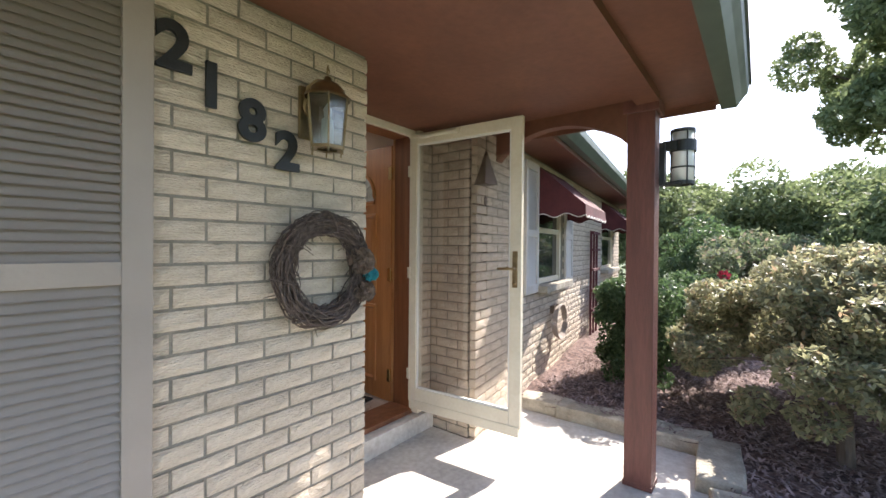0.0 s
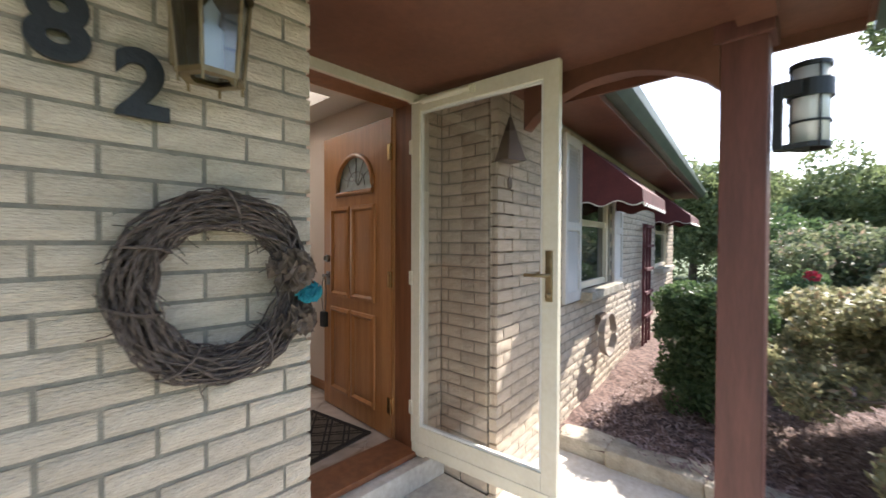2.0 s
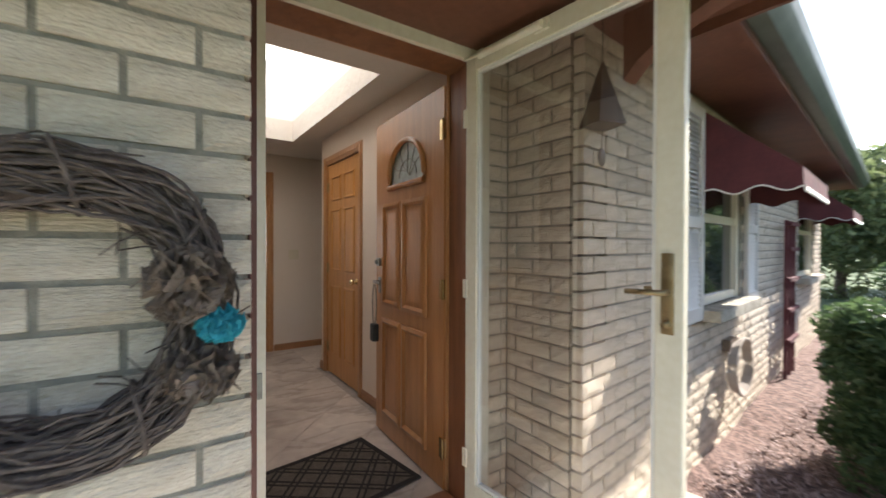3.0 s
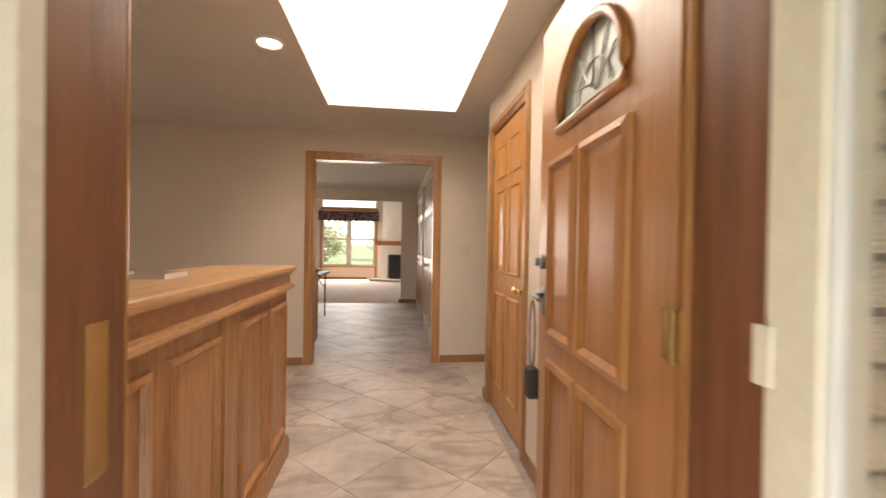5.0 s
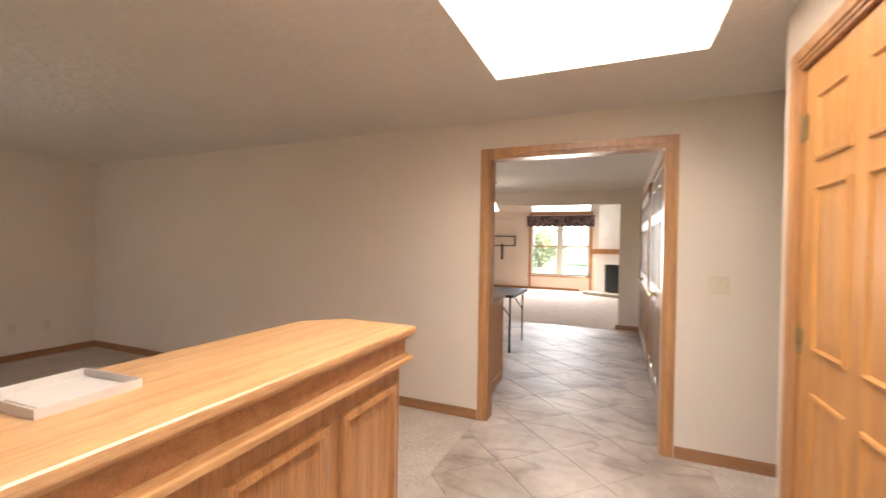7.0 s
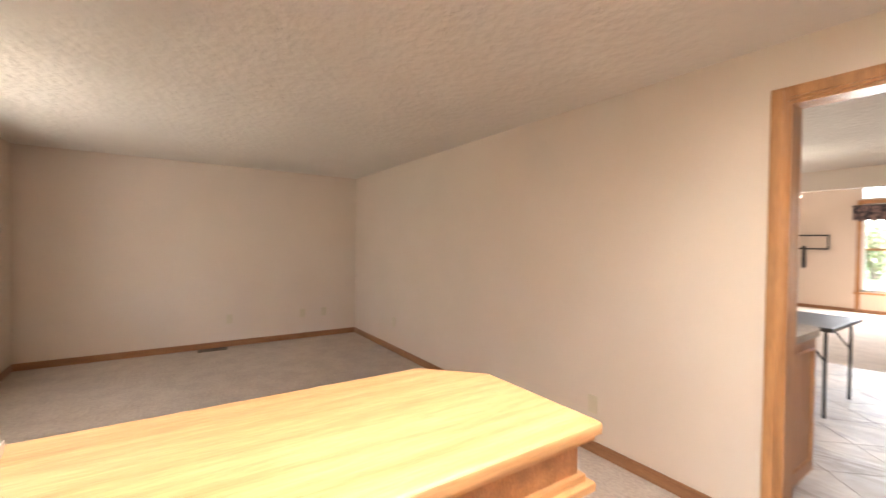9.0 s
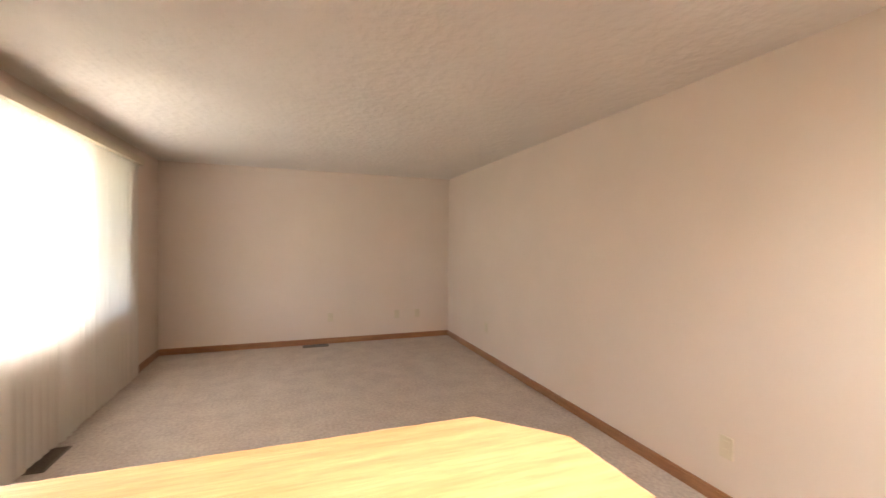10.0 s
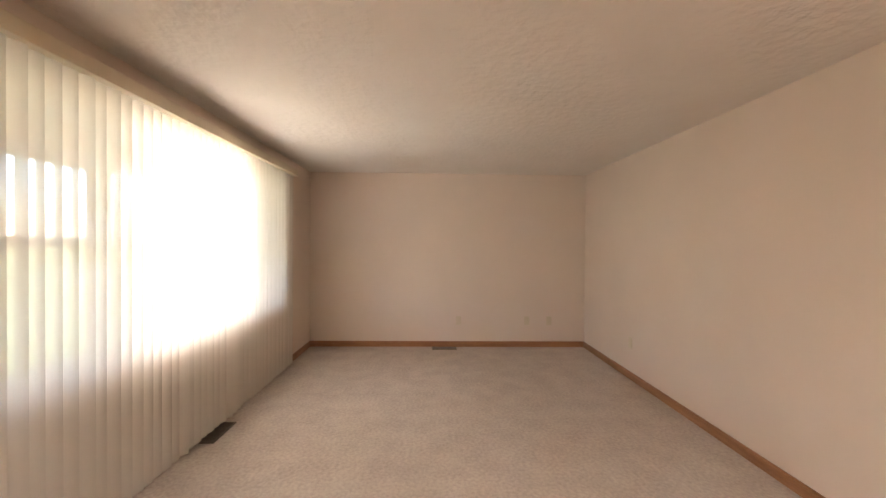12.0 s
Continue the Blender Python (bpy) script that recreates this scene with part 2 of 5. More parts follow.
M_VENT = mat("brown_metal_vent", (0.16, 0.12, 0.095), (0.12, 0.09, 0.07), 10, 0.45, metal=0.5)
M_VALANCE = mat("patterned_valance_cloth", (0.20, 0.13, 0.12), (0.03, 0.025, 0.035), 14, 0.9, lo=0.45, hi=0.55)
M_MAT = mat("brown_door_mat", (0.13, 0.10, 0.075), (0.09, 0.07, 0.05), 30, 1.0, 0.8, 300, fine=0.4)
M_MATLINE = mat("dark_mat_stripe", (0.025, 0.018, 0.014), (0.018, 0.013, 0.01), 30, 1.0, 0.8, 300)
M_COUNTER = mat("grey_laminate", (0.40, 0.36, 0.33), (0.30, 0.27, 0.25), 40, 0.25)
M_FROST = mat("milky_plastic", (0.62, 0.56, 0.51), (0.57, 0.51, 0.465), 4, 0.2)
M_LITTER = mat("pale_wood_chips", (0.37, 0.275, 0.255), (0.12, 0.078, 0.068), 20, 0.95)
M_LAMPON = glow("lit_lamp", (1.0, 0.86, 0.66), 1.6)
M_SHADEON = glow("lit_shade", (1.0, 0.90, 0.74), 1.0)
# emission stands in for the bright sky behind the skylight pane
M_SKYPANE = glow("glowing_sky_pane", (1.0, 0.99, 0.97), 0.55)
M_HEDGE = leafmat("dark_hedge_leaf", (0.045, 0.085, 0.033), (0.13, 0.19, 0.08))
M_MAPLE = leafmat("maple_leaf", (0.18, 0.185, 0.10), (0.44, 0.42, 0.24), (0.42, 0.28, 0.18))
M_TREE = leafmat("tree_leaf", (0.11, 0.15, 0.06), (0.27, 0.31, 0.15))
M_PALELEAF = leafmat("pale_shrub_leaf", (0.11, 0.15, 0.07), (0.24, 0.26, 0.15), (0.32, 0.22, 0.17))
M_RED = leafmat("red_flower", (0.5, 0.03, 0.06), (0.62, 0.07, 0.10))


# ---- small builders ----
def bx(bm, x0, x1, y0, y1, z0, z1, bev=0.0):
    r = bmesh.ops.create_cube(bm, size=1.0, matrix=Matrix.Translation(((x0 + x1) / 2, (y0 + y1) / 2, (z0 + z1) / 2)) @ Matrix.Diagonal((abs(x1 - x0), abs(y1 - y0), abs(z1 - z0), 1)))
    if bev:
        vs = set(r["verts"])
        es = [e for e in bm.edges if e.verts[0] in vs and e.verts[1] in vs]
        bmesh.ops.bevel(bm, geom=es, offset=bev, segments=2, profile=0.6, affect="EDGES")
    return bm


def box(*a):
    return bx(bmesh.new(), *a)


def rod(bm, a, b, r, r2=None, seg=10):
    a, b = Vector(a), Vector(b)
    q = (b - a).to_track_quat("Z", "Y").to_matrix().to_4x4()
    bmesh.ops.create_cone(bm, cap_ends=True, segments=seg, radius1=r, radius2=r if r2 is None else r2, depth=(b - a).length, matrix=Matrix.Translation((a + b) / 2) @ q)
    return bm


def tube(bm, pts, r, seg=6):
    rings = []
    for i, p in enumerate(pts):
        d = (Vector(pts[min(i + 1, len(pts) - 1)]) - Vector(pts[max(i - 1, 0)])).normalized()
        q = d.to_track_quat("Z", "Y")
        rings.append([bm.verts.new(Vector(p) + q @ Vector((r * math.cos(k * math.tau / seg), r * math.sin(k * math.tau / seg), 0))) for k in range(seg)])
    for a, b in zip(rings, rings[1:]):
        for k in range(seg):
            bm.faces.new((a[k], a[(k + 1) % seg], b[(k + 1) % seg], b[k]))
    return bm


def lathe(bm, prof, c=(0, 0, 0), seg=20):
    rings = [[bm.verts.new((c[0] + r * math.cos(k * math.tau / seg), c[1] + r * math.sin(k * math.tau / seg), c[2] + z)) for k in range(seg)] for r, z in prof]
    for a, b in zip(rings, rings[1:]):
        for k in range(seg):
            bm.faces.new((a[k], a[(k + 1) % seg], b[(k + 1) % seg], b[k]))
    return bm


def prism(bm, poly, axis, lo, hi):
    def put(p, h):
        return {"x": (h, p[0], p[1]), "y": (p[0], h, p[1]), "z": (p[0], p[1], h)}[axis]
    a = [bm.verts.new(put(p, lo)) for p in poly]
    b = [bm.verts.new(put(p, hi)) for p in poly]
    bm.faces.new(a)
    bm.faces.new(b[::-1])
    n = len(poly)
    for i in range(n):
        bm.faces.new((a[i], b[i], b[(i + 1) % n], a[(i + 1) % n]))
    bmesh.ops.recalc_face_normals(bm, faces=bm.faces)
    return bm


def mesh_of(name, bm, material, smooth=False):
    me = bpy.data.meshes.new(name)
    bm.to_mesh(me)
    bm.free()
    me.materials.append(material)
    if smooth:
        for p in me.polygons:
            p.use_smooth = True
    return me


def part(name, bm, material, parent, label="", smooth=False):
    ob = new(name, mesh_of(name, bm, material, smooth))
    ob.parent = parent
    return tagged(ob, label)


def thing(name, label, category, group="", m=None):
    ob = tagged(new(name), label, category, group)
    if m is not None:
        ob.matrix_world = m
    return ob


def setting(name, bm, material, label="", category=""):
    return tagged(new(name, mesh_of(name, bm, material)), label, category, kind="structure")


# ---- structure: interior ----
CEIL, YF, YH, XW, XC = 2.295, 0.60, 4.245, -5.445, 1.22
WALLTOP = 2.5
setting("floor_slab", box(-5.9, 4.4, 0.66, 14.6, -0.3, -0.012), M_GROUT, "grey slab below the house floors", "floor")
setting("carpet_living", box(XW, -0.38, YF, YH, -0.011, 0.0), M_CARPET, "worn beige cut-pile carpet in the empty living room", "carpet")
setting("carpet_corridor", box(1.16, 4.2, 3.3, YH, -0.011, 0.0), M_CARPET, "beige carpet in the side corridor", "carpet")
setting("carpet_family", box(-5.2, 3.4, 8.45, 14.05, -0.011, 0.002), M_CARPET, "beige carpet in the family room", "carpet")

# ceiling with the skylight shaft cut through
SX0, SX1, SY0, SY1 = -0.045, 0.985, 1.5, 3.5
bm = box(XW - 0.2, SX0, YF - 0.1, YH + 0.1, CEIL, WALLTOP)
bx(bm, SX1, 4.3, 0.75, YH + 0.1, CEIL, WALLTOP)
bx(bm, SX0, SX1, 0.75, SY0, CEIL, WALLTOP)
bx(bm, SX0, SX1, SY1, YH + 0.1, CEIL, WALLTOP)
setting("ceiling", bm, M_CEIL, "stippled off-white ceiling over hall and living room", "ceiling")
bm = box(SX0 - 0.08, SX0, SY0 - 0.08, SY1 + 0.08, WALLTOP, 3.05)
bx(bm, SX1, SX1 + 0.08, SY0 - 0.08, SY1 + 0.08, WALLTOP, 3.05)
bx(bm, SX0, SX1, SY0 - 0.08, SY0, WALLTOP, 3.05)
bx(bm, SX0, SX1, SY1, SY1 + 0.08, WALLTOP, 3.05)
setting("skylight_shaft", bm, M_SHAFT, "white plastered shaft of the hall skylight", "skylight")
setting("skylight_pane", box(SX0 - 0.08, SX1 + 0.08, SY0 - 0.08, SY1 + 0.08, 3.05, 3.07), M_SKYPANE, "skylight dome over the hall, glowing in place of the sky", "skylight")

# far wall of hall and living room with the cased opening
OX0, OX1, OZ = -0.305, 0.895, 2.02
bm = box(XW - 0.12, OX0, YH, YH + 0.12, -0.01, WALLTOP)
bx(bm, OX1, 4.3, YH, YH + 0.12, -0.01, WALLTOP)
bx(bm, OX0, OX1, YH, YH + 0.12, OZ, WALLTOP)
setting("wall_hall_far", bm, M_WALL, "plain beige wall with a cased opening to the kitchen", "wall")
setting("wall_living_end", box(XW - 0.12, XW, YF - 0.1, YH, -0.01, WALLTOP), M_WALL, "plain beige end wall of the living room", "wall")
# unseen slabs over the house block to stop sun leaks, open above the skylight
bm = box(-5.8, SX0 - 0.08, 0.15, 8.62, 2.505, 2.56)
bx(bm, SX1 + 0.08, 4.4, 0.75, 8.62, 2.505, 2.56)
bx(bm, SX0 - 0.08, SX1 + 0.08, 0.15, SY0 - 0.08, 2.505, 2.56)
bx(bm, SX0 - 0.08, SX1 + 0.08, SY1 + 0.08, 8.62, 2.505, 2.56)
bx(bm, -5.8, 1.5, 0.15, 0.39, 2.41, 2.505)
bx(bm, -5.8, 1.5, 0.21, 0.39, 2.17, 2.41)
bx(bm, SX1 + 0.08, 1.5, 0.39, 0.75, 2.17, 2.56)
setting("roof_sunblock", bm, M_GUTTER, "unseen dark roof slabs keeping sun out of the rooms", "roof")
# living-room front wall round its wide window
WX0, WX1, WZ0, WZ1 = -4.37, -1.49, 0.72, 2.05
bm = box(XW, WX0, 0.40, YF, -0.01, WALLTOP)
bx(bm, WX1, 0.0, 0.40, YF, -0.01, WALLTOP)
bx(bm, WX0, WX1, 0.40, YF, -0.01, WZ0)
bx(bm, WX0, WX1, 0.40, YF, WZ1, WALLTOP)
setting("wall_living_front", bm, M_WALL, "beige front wall round the wide living room window", "wall")
# entry wall with the door opening
DX0, DX1, DZ = 0.136, 1.04, 2.085
bm = box(-0.02, 0.048, 0.70, 0.86, -0.01, WALLTOP)
bx(bm, DX1 + 0.03, 1.34, 0.70, 0.86, -0.01, WALLTOP)
bx(bm, 0.048, DX1 + 0.03, 0.70, 0.86, DZ + 0.03, WALLTOP)
setting("wall_entry", bm, M_WALL, "beige wall round the front door", "wall")
# closet wall on the hall's side, with the closet doorway
CY0, CY1, CZ = 2.36, 3.16, 2.03
bm = box(XC, XC + 0.12, 0.86, CY0, -0.01, WALLTOP)
bx(bm, XC, XC + 0.12, CY1, 3.3, -0.01, WALLTOP)
bx(bm, XC, XC + 0.12, CY0, CY1, CZ, WALLTOP)
bx(bm, XC + 0.12, 4.3, 3.18, 3.3, -0.01, WALLTOP)
bx(bm, 4.18, 4.3, 3.3, YH, -0.01, WALLTOP)
setting("wall_closet", bm, M_WALL, "beige closet wall turning into the side corridor", "wall")
# kitchen and family room
bm = box(0.975, 1.10, YH + 0.12, 8.62, -0.01, WALLTOP)
bx(bm, -3.6, -3.48, YH + 0.12, 5.4, -0.01, WALLTOP)
bx(bm, -3.6, -3.48, 7.2, 8.62, -0.01, WALLTOP)
bx(bm, -3.6, -3.48, 5.4, 7.2, 2.05, WALLTOP)
bx(bm, -3.6, -3.48, 5.4, 7.2, -0.01, 0.8)
setting("wall_kitchen", bm, M_WALL, "beige kitchen walls", "wall")
setting("ceiling_kitchen", box(-3.6, 1.1, YH + 0.12, 8.74, CEIL, WALLTOP), M_CEIL, "off-white kitchen ceiling", "ceiling")
bm = box(-3.6, 3.4, 8.5, 8.62, 2.06, CEIL)
bx(bm, 0.64, 0.975, 8.5, 8.62, -0.01, 2.06)
bx(bm, -5.3, -3.48, 8.5, 8.62, -0.01, 4.2)
bx(bm, 1.1, 3.5, 8.5, 8.62, -0.01, 4.2)
bx(bm, -3.6, 3.4, 8.5, 8.62, WALLTOP, 4.2)
setting("wall_family_header", bm, M_WALL, "beige header over the wide opening to the family room", "wall")
FX0, FX1, FY = -1.86, -0.14, 14.05
bm = box(-5.3, FX0, FY, FY + 0.15, -0.01, 4.2)
bx(bm, FX1, 3.5, FY, FY + 0.15, -0.01, 4.2)
bx(bm, FX0, FX1, FY, FY + 0.15, -0.01, 0.42)
bx(bm, FX0, FX1, FY, FY + 0.15, 3.6, 4.2)
bx(bm, FX0, FX1, FY, FY + 0.15, 2.30, 2.42)
bx(bm, -5.32, -5.2, 8.62, FY, -0.01, 4.2)
bx(bm, 3.4, 3.52, 8.62, FY, -0.01, 4.2)
setting("wall_family", bm, M_WALL, "pale beige walls of the tall family room", "wall")
setting("ceiling_family", box(-5.3, 3.5, 8.5, 14.2, 4.2, 4.3), M_CEIL, "off-white family room ceiling", "ceiling")


def run(bm, pts, h=0.075, d=0.014):
    for (x0, y0, x1, y1) in pts:
        bx(bm, x0, x1, y0, y1, 0, h - 0.012)
        if abs(x1 - x0) > abs(y1 - y0):
            bx(bm, x0, x1, y0 + 0.003, y1 - 0.003, h - 0.012, h)
        else:
            bx(bm, x0 + 0.003, x1 - 0.003, y0, y1, h - 0.012, h)
    return bm


setting("baseboard_living", run(bmesh.new(), [(XW, YH - 0.014, OX0 - 0.07, YH), (OX1 + 0.07, YH - 0.014, 4.18, YH), (XW, YF, XW + 0.014, YH - 0.014), (XW + 0.014, YF, -0.5, YF + 0.014)]), M_BASE, "brown stained wooden baseboard along the wall", "baseboard")
setting("baseboard_hall", run(bmesh.new(), [(XC - 0.014, 0.86, XC, CY0 - 0.065), (XC - 0.014, CY1 + 0.065, XC, 3.314), (XC, 3.3, 4.18, 3.314)]), M_BASE, "brown stained baseboard by the closet", "baseboard")
setting("baseboard_family", run(bmesh.new(), [(-5.2, FY - 0.014, -0.4, FY), (0.60, 8.486, 0.975, 8.5), (0.626, 8.5, 0.64, 8.62)]), M_BASE, "brown baseboard in the family room", "baseboard")


def casing(bm, axis, a0, a1, zt, plane, w=0.065, d=0.018, back=1):
    """Door casing round an opening a0..a1 on a wall plane; back is the side on which it stands."""
    for (u0, u1, z0, z1) in ((a0 - w, a0, 0, zt + w), (a1, a1 + w, 0, zt + w), (a0, a1, zt, zt + w)):
        for k, (i, t) in enumerate(((0.0, 0.6), (0.014, 1.0))):
            q0, q1 = sorted((plane, plane + back * d * t))
            v0, v1, y0, y1 = u0 + i, u1 - i, z0 + (i if z0 > 0.5 else 0), z1 - i
            if axis == "x":
                bx(bm, v0, v1, q0, q1, y0, y1, 0.003)
            else:
                bx(bm, q0, q1, v0, v1, y0, y1, 0.003)
    return bm


bm = casing(bmesh.new(), "x", OX0, OX1, OZ, YH, back=-1)
casing(bm, "x", OX0, OX1, OZ, YH + 0.12, back=1)
bx(bm, OX0, OX0 + 0.015, YH - 0.004, YH + 0.124, 0, OZ)
bx(bm, OX1 - 0.015, OX1, YH - 0.004, YH + 0.124, 0, OZ)
bx(bm, OX0 + 0.015, OX1 - 0.015, YH - 0.004, YH + 0.124, OZ - 0.015, OZ)
setting("trim_opening", bm, M_OAK, "honey oak casing round the kitchen opening", "door casing")
bm = casing(bmesh.new(), "y", CY0, CY1, CZ, XC, back=-1)
bx(bm, XC - 0.004, XC + 0.12, CY0, CY0 + 0.012, 0, CZ)
bx(bm, XC - 0.004, XC + 0.12, CY1 - 0.012, CY1, 0, CZ)
bx(bm, XC - 0.004, XC + 0.12, CY0 + 0.012, CY1 - 0.012, CZ - 0.012, CZ)
setting("trim_closet", bm, M_OAK, "honey oak casing round the closet door", "door casing")


# ---- panelled doors ----
def raised_panel(bm, y0, y1, z0, z1, face, side, mould=0.022, proud=1.0):
    """Panel with a mitred moulding on the plane x = face, standing towards side."""
    s = side
    def ring(a, da, b, db):
        va = [bm.verts.new((face + s * da, y, z)) for y, z in ((y0 + a, z0 + a), (y1 - a, z0 + a), (y1 - a, z1 - a), (y0 + a, z1 - a))]
        vb = [bm.verts.new((face + s * db, y, z)) for y, z in ((y0 + b, z0 + b), (y1 - b, z0 + b), (y1 - b, z1 - b), (y0 + b, z1 - b))]
        for i in range(4):
            bm.faces.new((va[i], va[(i + 1) % 4], vb[(i + 1) % 4], vb[i]))
        return vb
    ring(0, 0.0, 0.003, 0.008 * proud)
    ring(0.003, 0.008 * proud, mould * 0.6, 0.011 * proud)
    ring(mould * 0.6, 0.011 * proud, mould, 0.0015)
    vb = ring(mould, 0.0015, mould + 0.03, 0.0045)
    bm.faces.new(vb)
    bmesh.ops.remove_doubles(bm, verts=bm.verts, dist=1e-5)
    bmesh.ops.recalc_face_normals(bm, faces=bm.faces)
    return bm


def knob(parent, x, y, z, side, material=M_SHINY, name="door_knob"):
    bm = rod(bmesh.new(), (x, y, z), (x + side * 0.008, y, z), 0.028, seg=18)
    rod(bm, (x + side * 0.008, y, z), (x + side * 0.035, y, z), 0.010, seg=12)
    bmesh.ops.create_uvsphere(bm, u_segments=16, v_segments=10, radius=0.026, matrix=Matrix.Translation((x + side * 0.048, y, z)) @ Matrix.Diagonal((0.75, 1, 1, 1)))
    return part(name, bm, material, parent, "polished brass knob", True)


def six_panel(name, label, width, height, material, m, sides=(-1,), knob_y=None):
    d = thing(name, label, "door", m=m)
    part("slab", box(0, 0.036, 0, width, 0.008, height, 0.003), material, d)
    c = width / 2
    for s in sides:
        f = 0 if s < 0 else 0.036
        for y0, y1 in ((0.11, c - 0.045), (c + 0.045, width - 0.11)):
            for z0, z1 in ((0.20, 0.86), (1.0, 1.58), (1.66, height - 0.12)):
                part("panel", raised_panel(bmesh.new(), y0, y1, z0, z1, f, s), material, d)
    if knob_y is not None:
        knob(d, 0 if sides[0] < 0 else 0.036, knob_y, 0.93, sides[0])
    return d


cl = six_panel("closet_door", "closed golden pine six-panel closet door with brass knob", CY1 - CY0 - 0.03, 2.012, M_PINE, Matrix.Translation((XC + 0.012, CY0 + 0.015, 0)), knob_y=0.06)
for z in (0.25, 1.02, 1.80):
    bm = box(-0.006, 0.002, CY1 - CY0 - 0.055, CY1 - CY0 - 0.016, z - 0.045, z + 0.045)
    rod(bm, (-0.008, CY1 - CY0 - 0.028, z - 0.05), (-0.008, CY1 - CY0 - 0.028, z + 0.05), 0.006)
    part("hinge", bm, M_BRASS, cl, "aged brass hinge")
for i, y in enumerate((4.62, 5.40, 6.55, 7.33)):
    six_panel("pantry_door", "glossy brown six-panel pantry door in the kitchen", 0.76, 2.02, M_DARKDOOR, Matrix.Translation((0.937, y, 0)), knob_y=0.70 if i % 2 == 0 else 0.06)
for y0, y1 in ((4.61, 6.17), (6.54, 8.10)):
    setting("trim_pantry", casing(bmesh.new(), "y", y0, y1, 2.04, 0.975, back=-1, d=0.045), M_OAK, "oak casing round the pantry doors", "door casing")

# entry door, swung inwards against the hall
E1 = Matrix.Translation((1.035, 0.88, 0)) @ Matrix.Rotation(radians(-3.0), 4, "Z")
ed = thing("entry_door", "open stained wooden entry door with an arched leaded window", "door", m=E1)
W, HD = 0.865, 2.04
def arch_poly(y0, y1, z0, rise, n=14):
    c, hw = (y0 + y1) / 2, (y1 - y0) / 2
    return [(y0, z0), (y1, z0)] + [(c + hw * math.cos(math.pi * i / n), z0 + 0.05 + rise * math.sin(math.pi * i / n)) for i in range(n + 1)]
AZ, AR, AY0, AY1 = 1.60, 0.21, 0.20, 0.66
pl = arch_poly(AY0, AY1, AZ, AR)
bm = bmesh.new()
# slab in pieces round the arched light
bx(bm, 0, 0.044, 0, W, 0.012, AZ)
bx(bm, 0, 0.044, 0, AY0, AZ, HD)
bx(bm, 0, 0.044, AY1, W, AZ, HD)
for (ya, za), (yb, zb) in zip(pl[2:], pl[3:]):
    prism(bm, [(yb, zb), (ya, za), (ya, HD), (yb, HD)], "x", 0, 0.044)
part("slab", bm, M_DOOR, ed)
bm = bmesh.new()
for s, f in ((-1, 0.0), (1, 0.044)):
    tube(bm, [(f + s * 0.004, y, z) for y, z in pl + [pl[0], pl[1]]], 0.017, 8)
part("light_frame", bm, M_DOOR, ed, "arched wooden glazing bead", True)
bm = prism(bmesh.new(), pl, "x", 0.018, 0.026)
lead = part("leaded_glass", bm, M_LAMPGLASS, ed, "pale obscure leaded glass")
bm = bmesh.new()
c = (AY0 + AY1) / 2
for k in range(1, 6):
    a = math.pi * k / 6
    tube(bm, [(0.014, c + r * math.cos(a) * 1.05, AZ + 0.05 + r * math.sin(a) * 0.93 + 0.02 * math.sin(r * 22 + k)) for r in (0.03, 0.09, 0.15, 0.205)], 0.003, 5)
tube(bm, [(0.014, c + 0.11 * math.cos(math.pi * i / 12), AZ + 0.05 + 0.10 * math.sin(math.pi * i / 12)) for i in range(13)], 0.003, 5)
part("came", bm, M_STEEL, lead, "dark lead cames")
for s, f in ((-1, 0.0), (1, 0.044)):
    for y0, y1, z0, z1 in ((0.17, 0.465, 0.85, 1.51), (0.485, 0.755, 0.85, 1.51), (0.17, 0.465, 0.14, 0.77), (0.485, 0.755, 0.14, 0.77)):
        part("panel", raised_panel(bmesh.new(), y0, y1, z0, z1, f, s, 0.04, 1.5), M_DOOR, ed)
for z in (0.22, 1.02, 1.82):
    bm = box(-0.004, 0.046, -0.010, 0.0, z - 0.05, z + 0.05)
    rod(bm, (-0.012, -0.008, z - 0.052), (-0.012, -0.008, z + 0.052), 0.007)
    bx(bm, -0.008, -0.003, 0.0, 0.03, z - 0.05, z + 0.05)
    part("hinge", bm, M_SHINY, ed, "brass hinge")
bm = box(-0.008, 0.0, W - 0.092, W - 0.044, 0.925, 1.03, 0.003)
rod(bm, (-0.008, W - 0.068, 1.0), (-0.05, W - 0.068, 1.0), 0.011)
rod(bm, (-0.045, W - 0.068, 1.0), (-0.05, W - 0.16, 0.995), 0.009)
part("lever_handle", bm, M_STEEL, ed, "brushed metal lever handle", True)
bm = rod(bmesh.new(), (0, W - 0.068, 1.13), (-0.022, W - 0.068, 1.13), 0.028, seg=18)
bx(bm, -0.04, -0.022, W - 0.074, W - 0.062, 1.115, 1.145)
part("deadbolt", bm, M_STEEL, ed, "round deadbolt thumb turn")
bm = box(0.010, 0.034, W, W + 0.002, 0.94, 1.06)
part("latch_plate", bm, M_BRASS, ed)

# lock box hanging on the lever
lb = thing("lock_box", "black key lock box hanging from the entry door handle", "lock box")
p0 = E1 @ Vector((-0.052, W - 0.10, 0.985))
bm = tube(bmesh.new(), [p0 + Vector((-0.004, 0.03 * math.sin(a), -0.13 + 0.13 * math.cos(a))) for a in [i * math.tau / 20 for i in range(21)]], 0.004, 6)
part("shackle", bm, M_STEEL, lb, "thin steel cable loop")
p1 = p0 + Vector((-0.004, 0, -0.26))
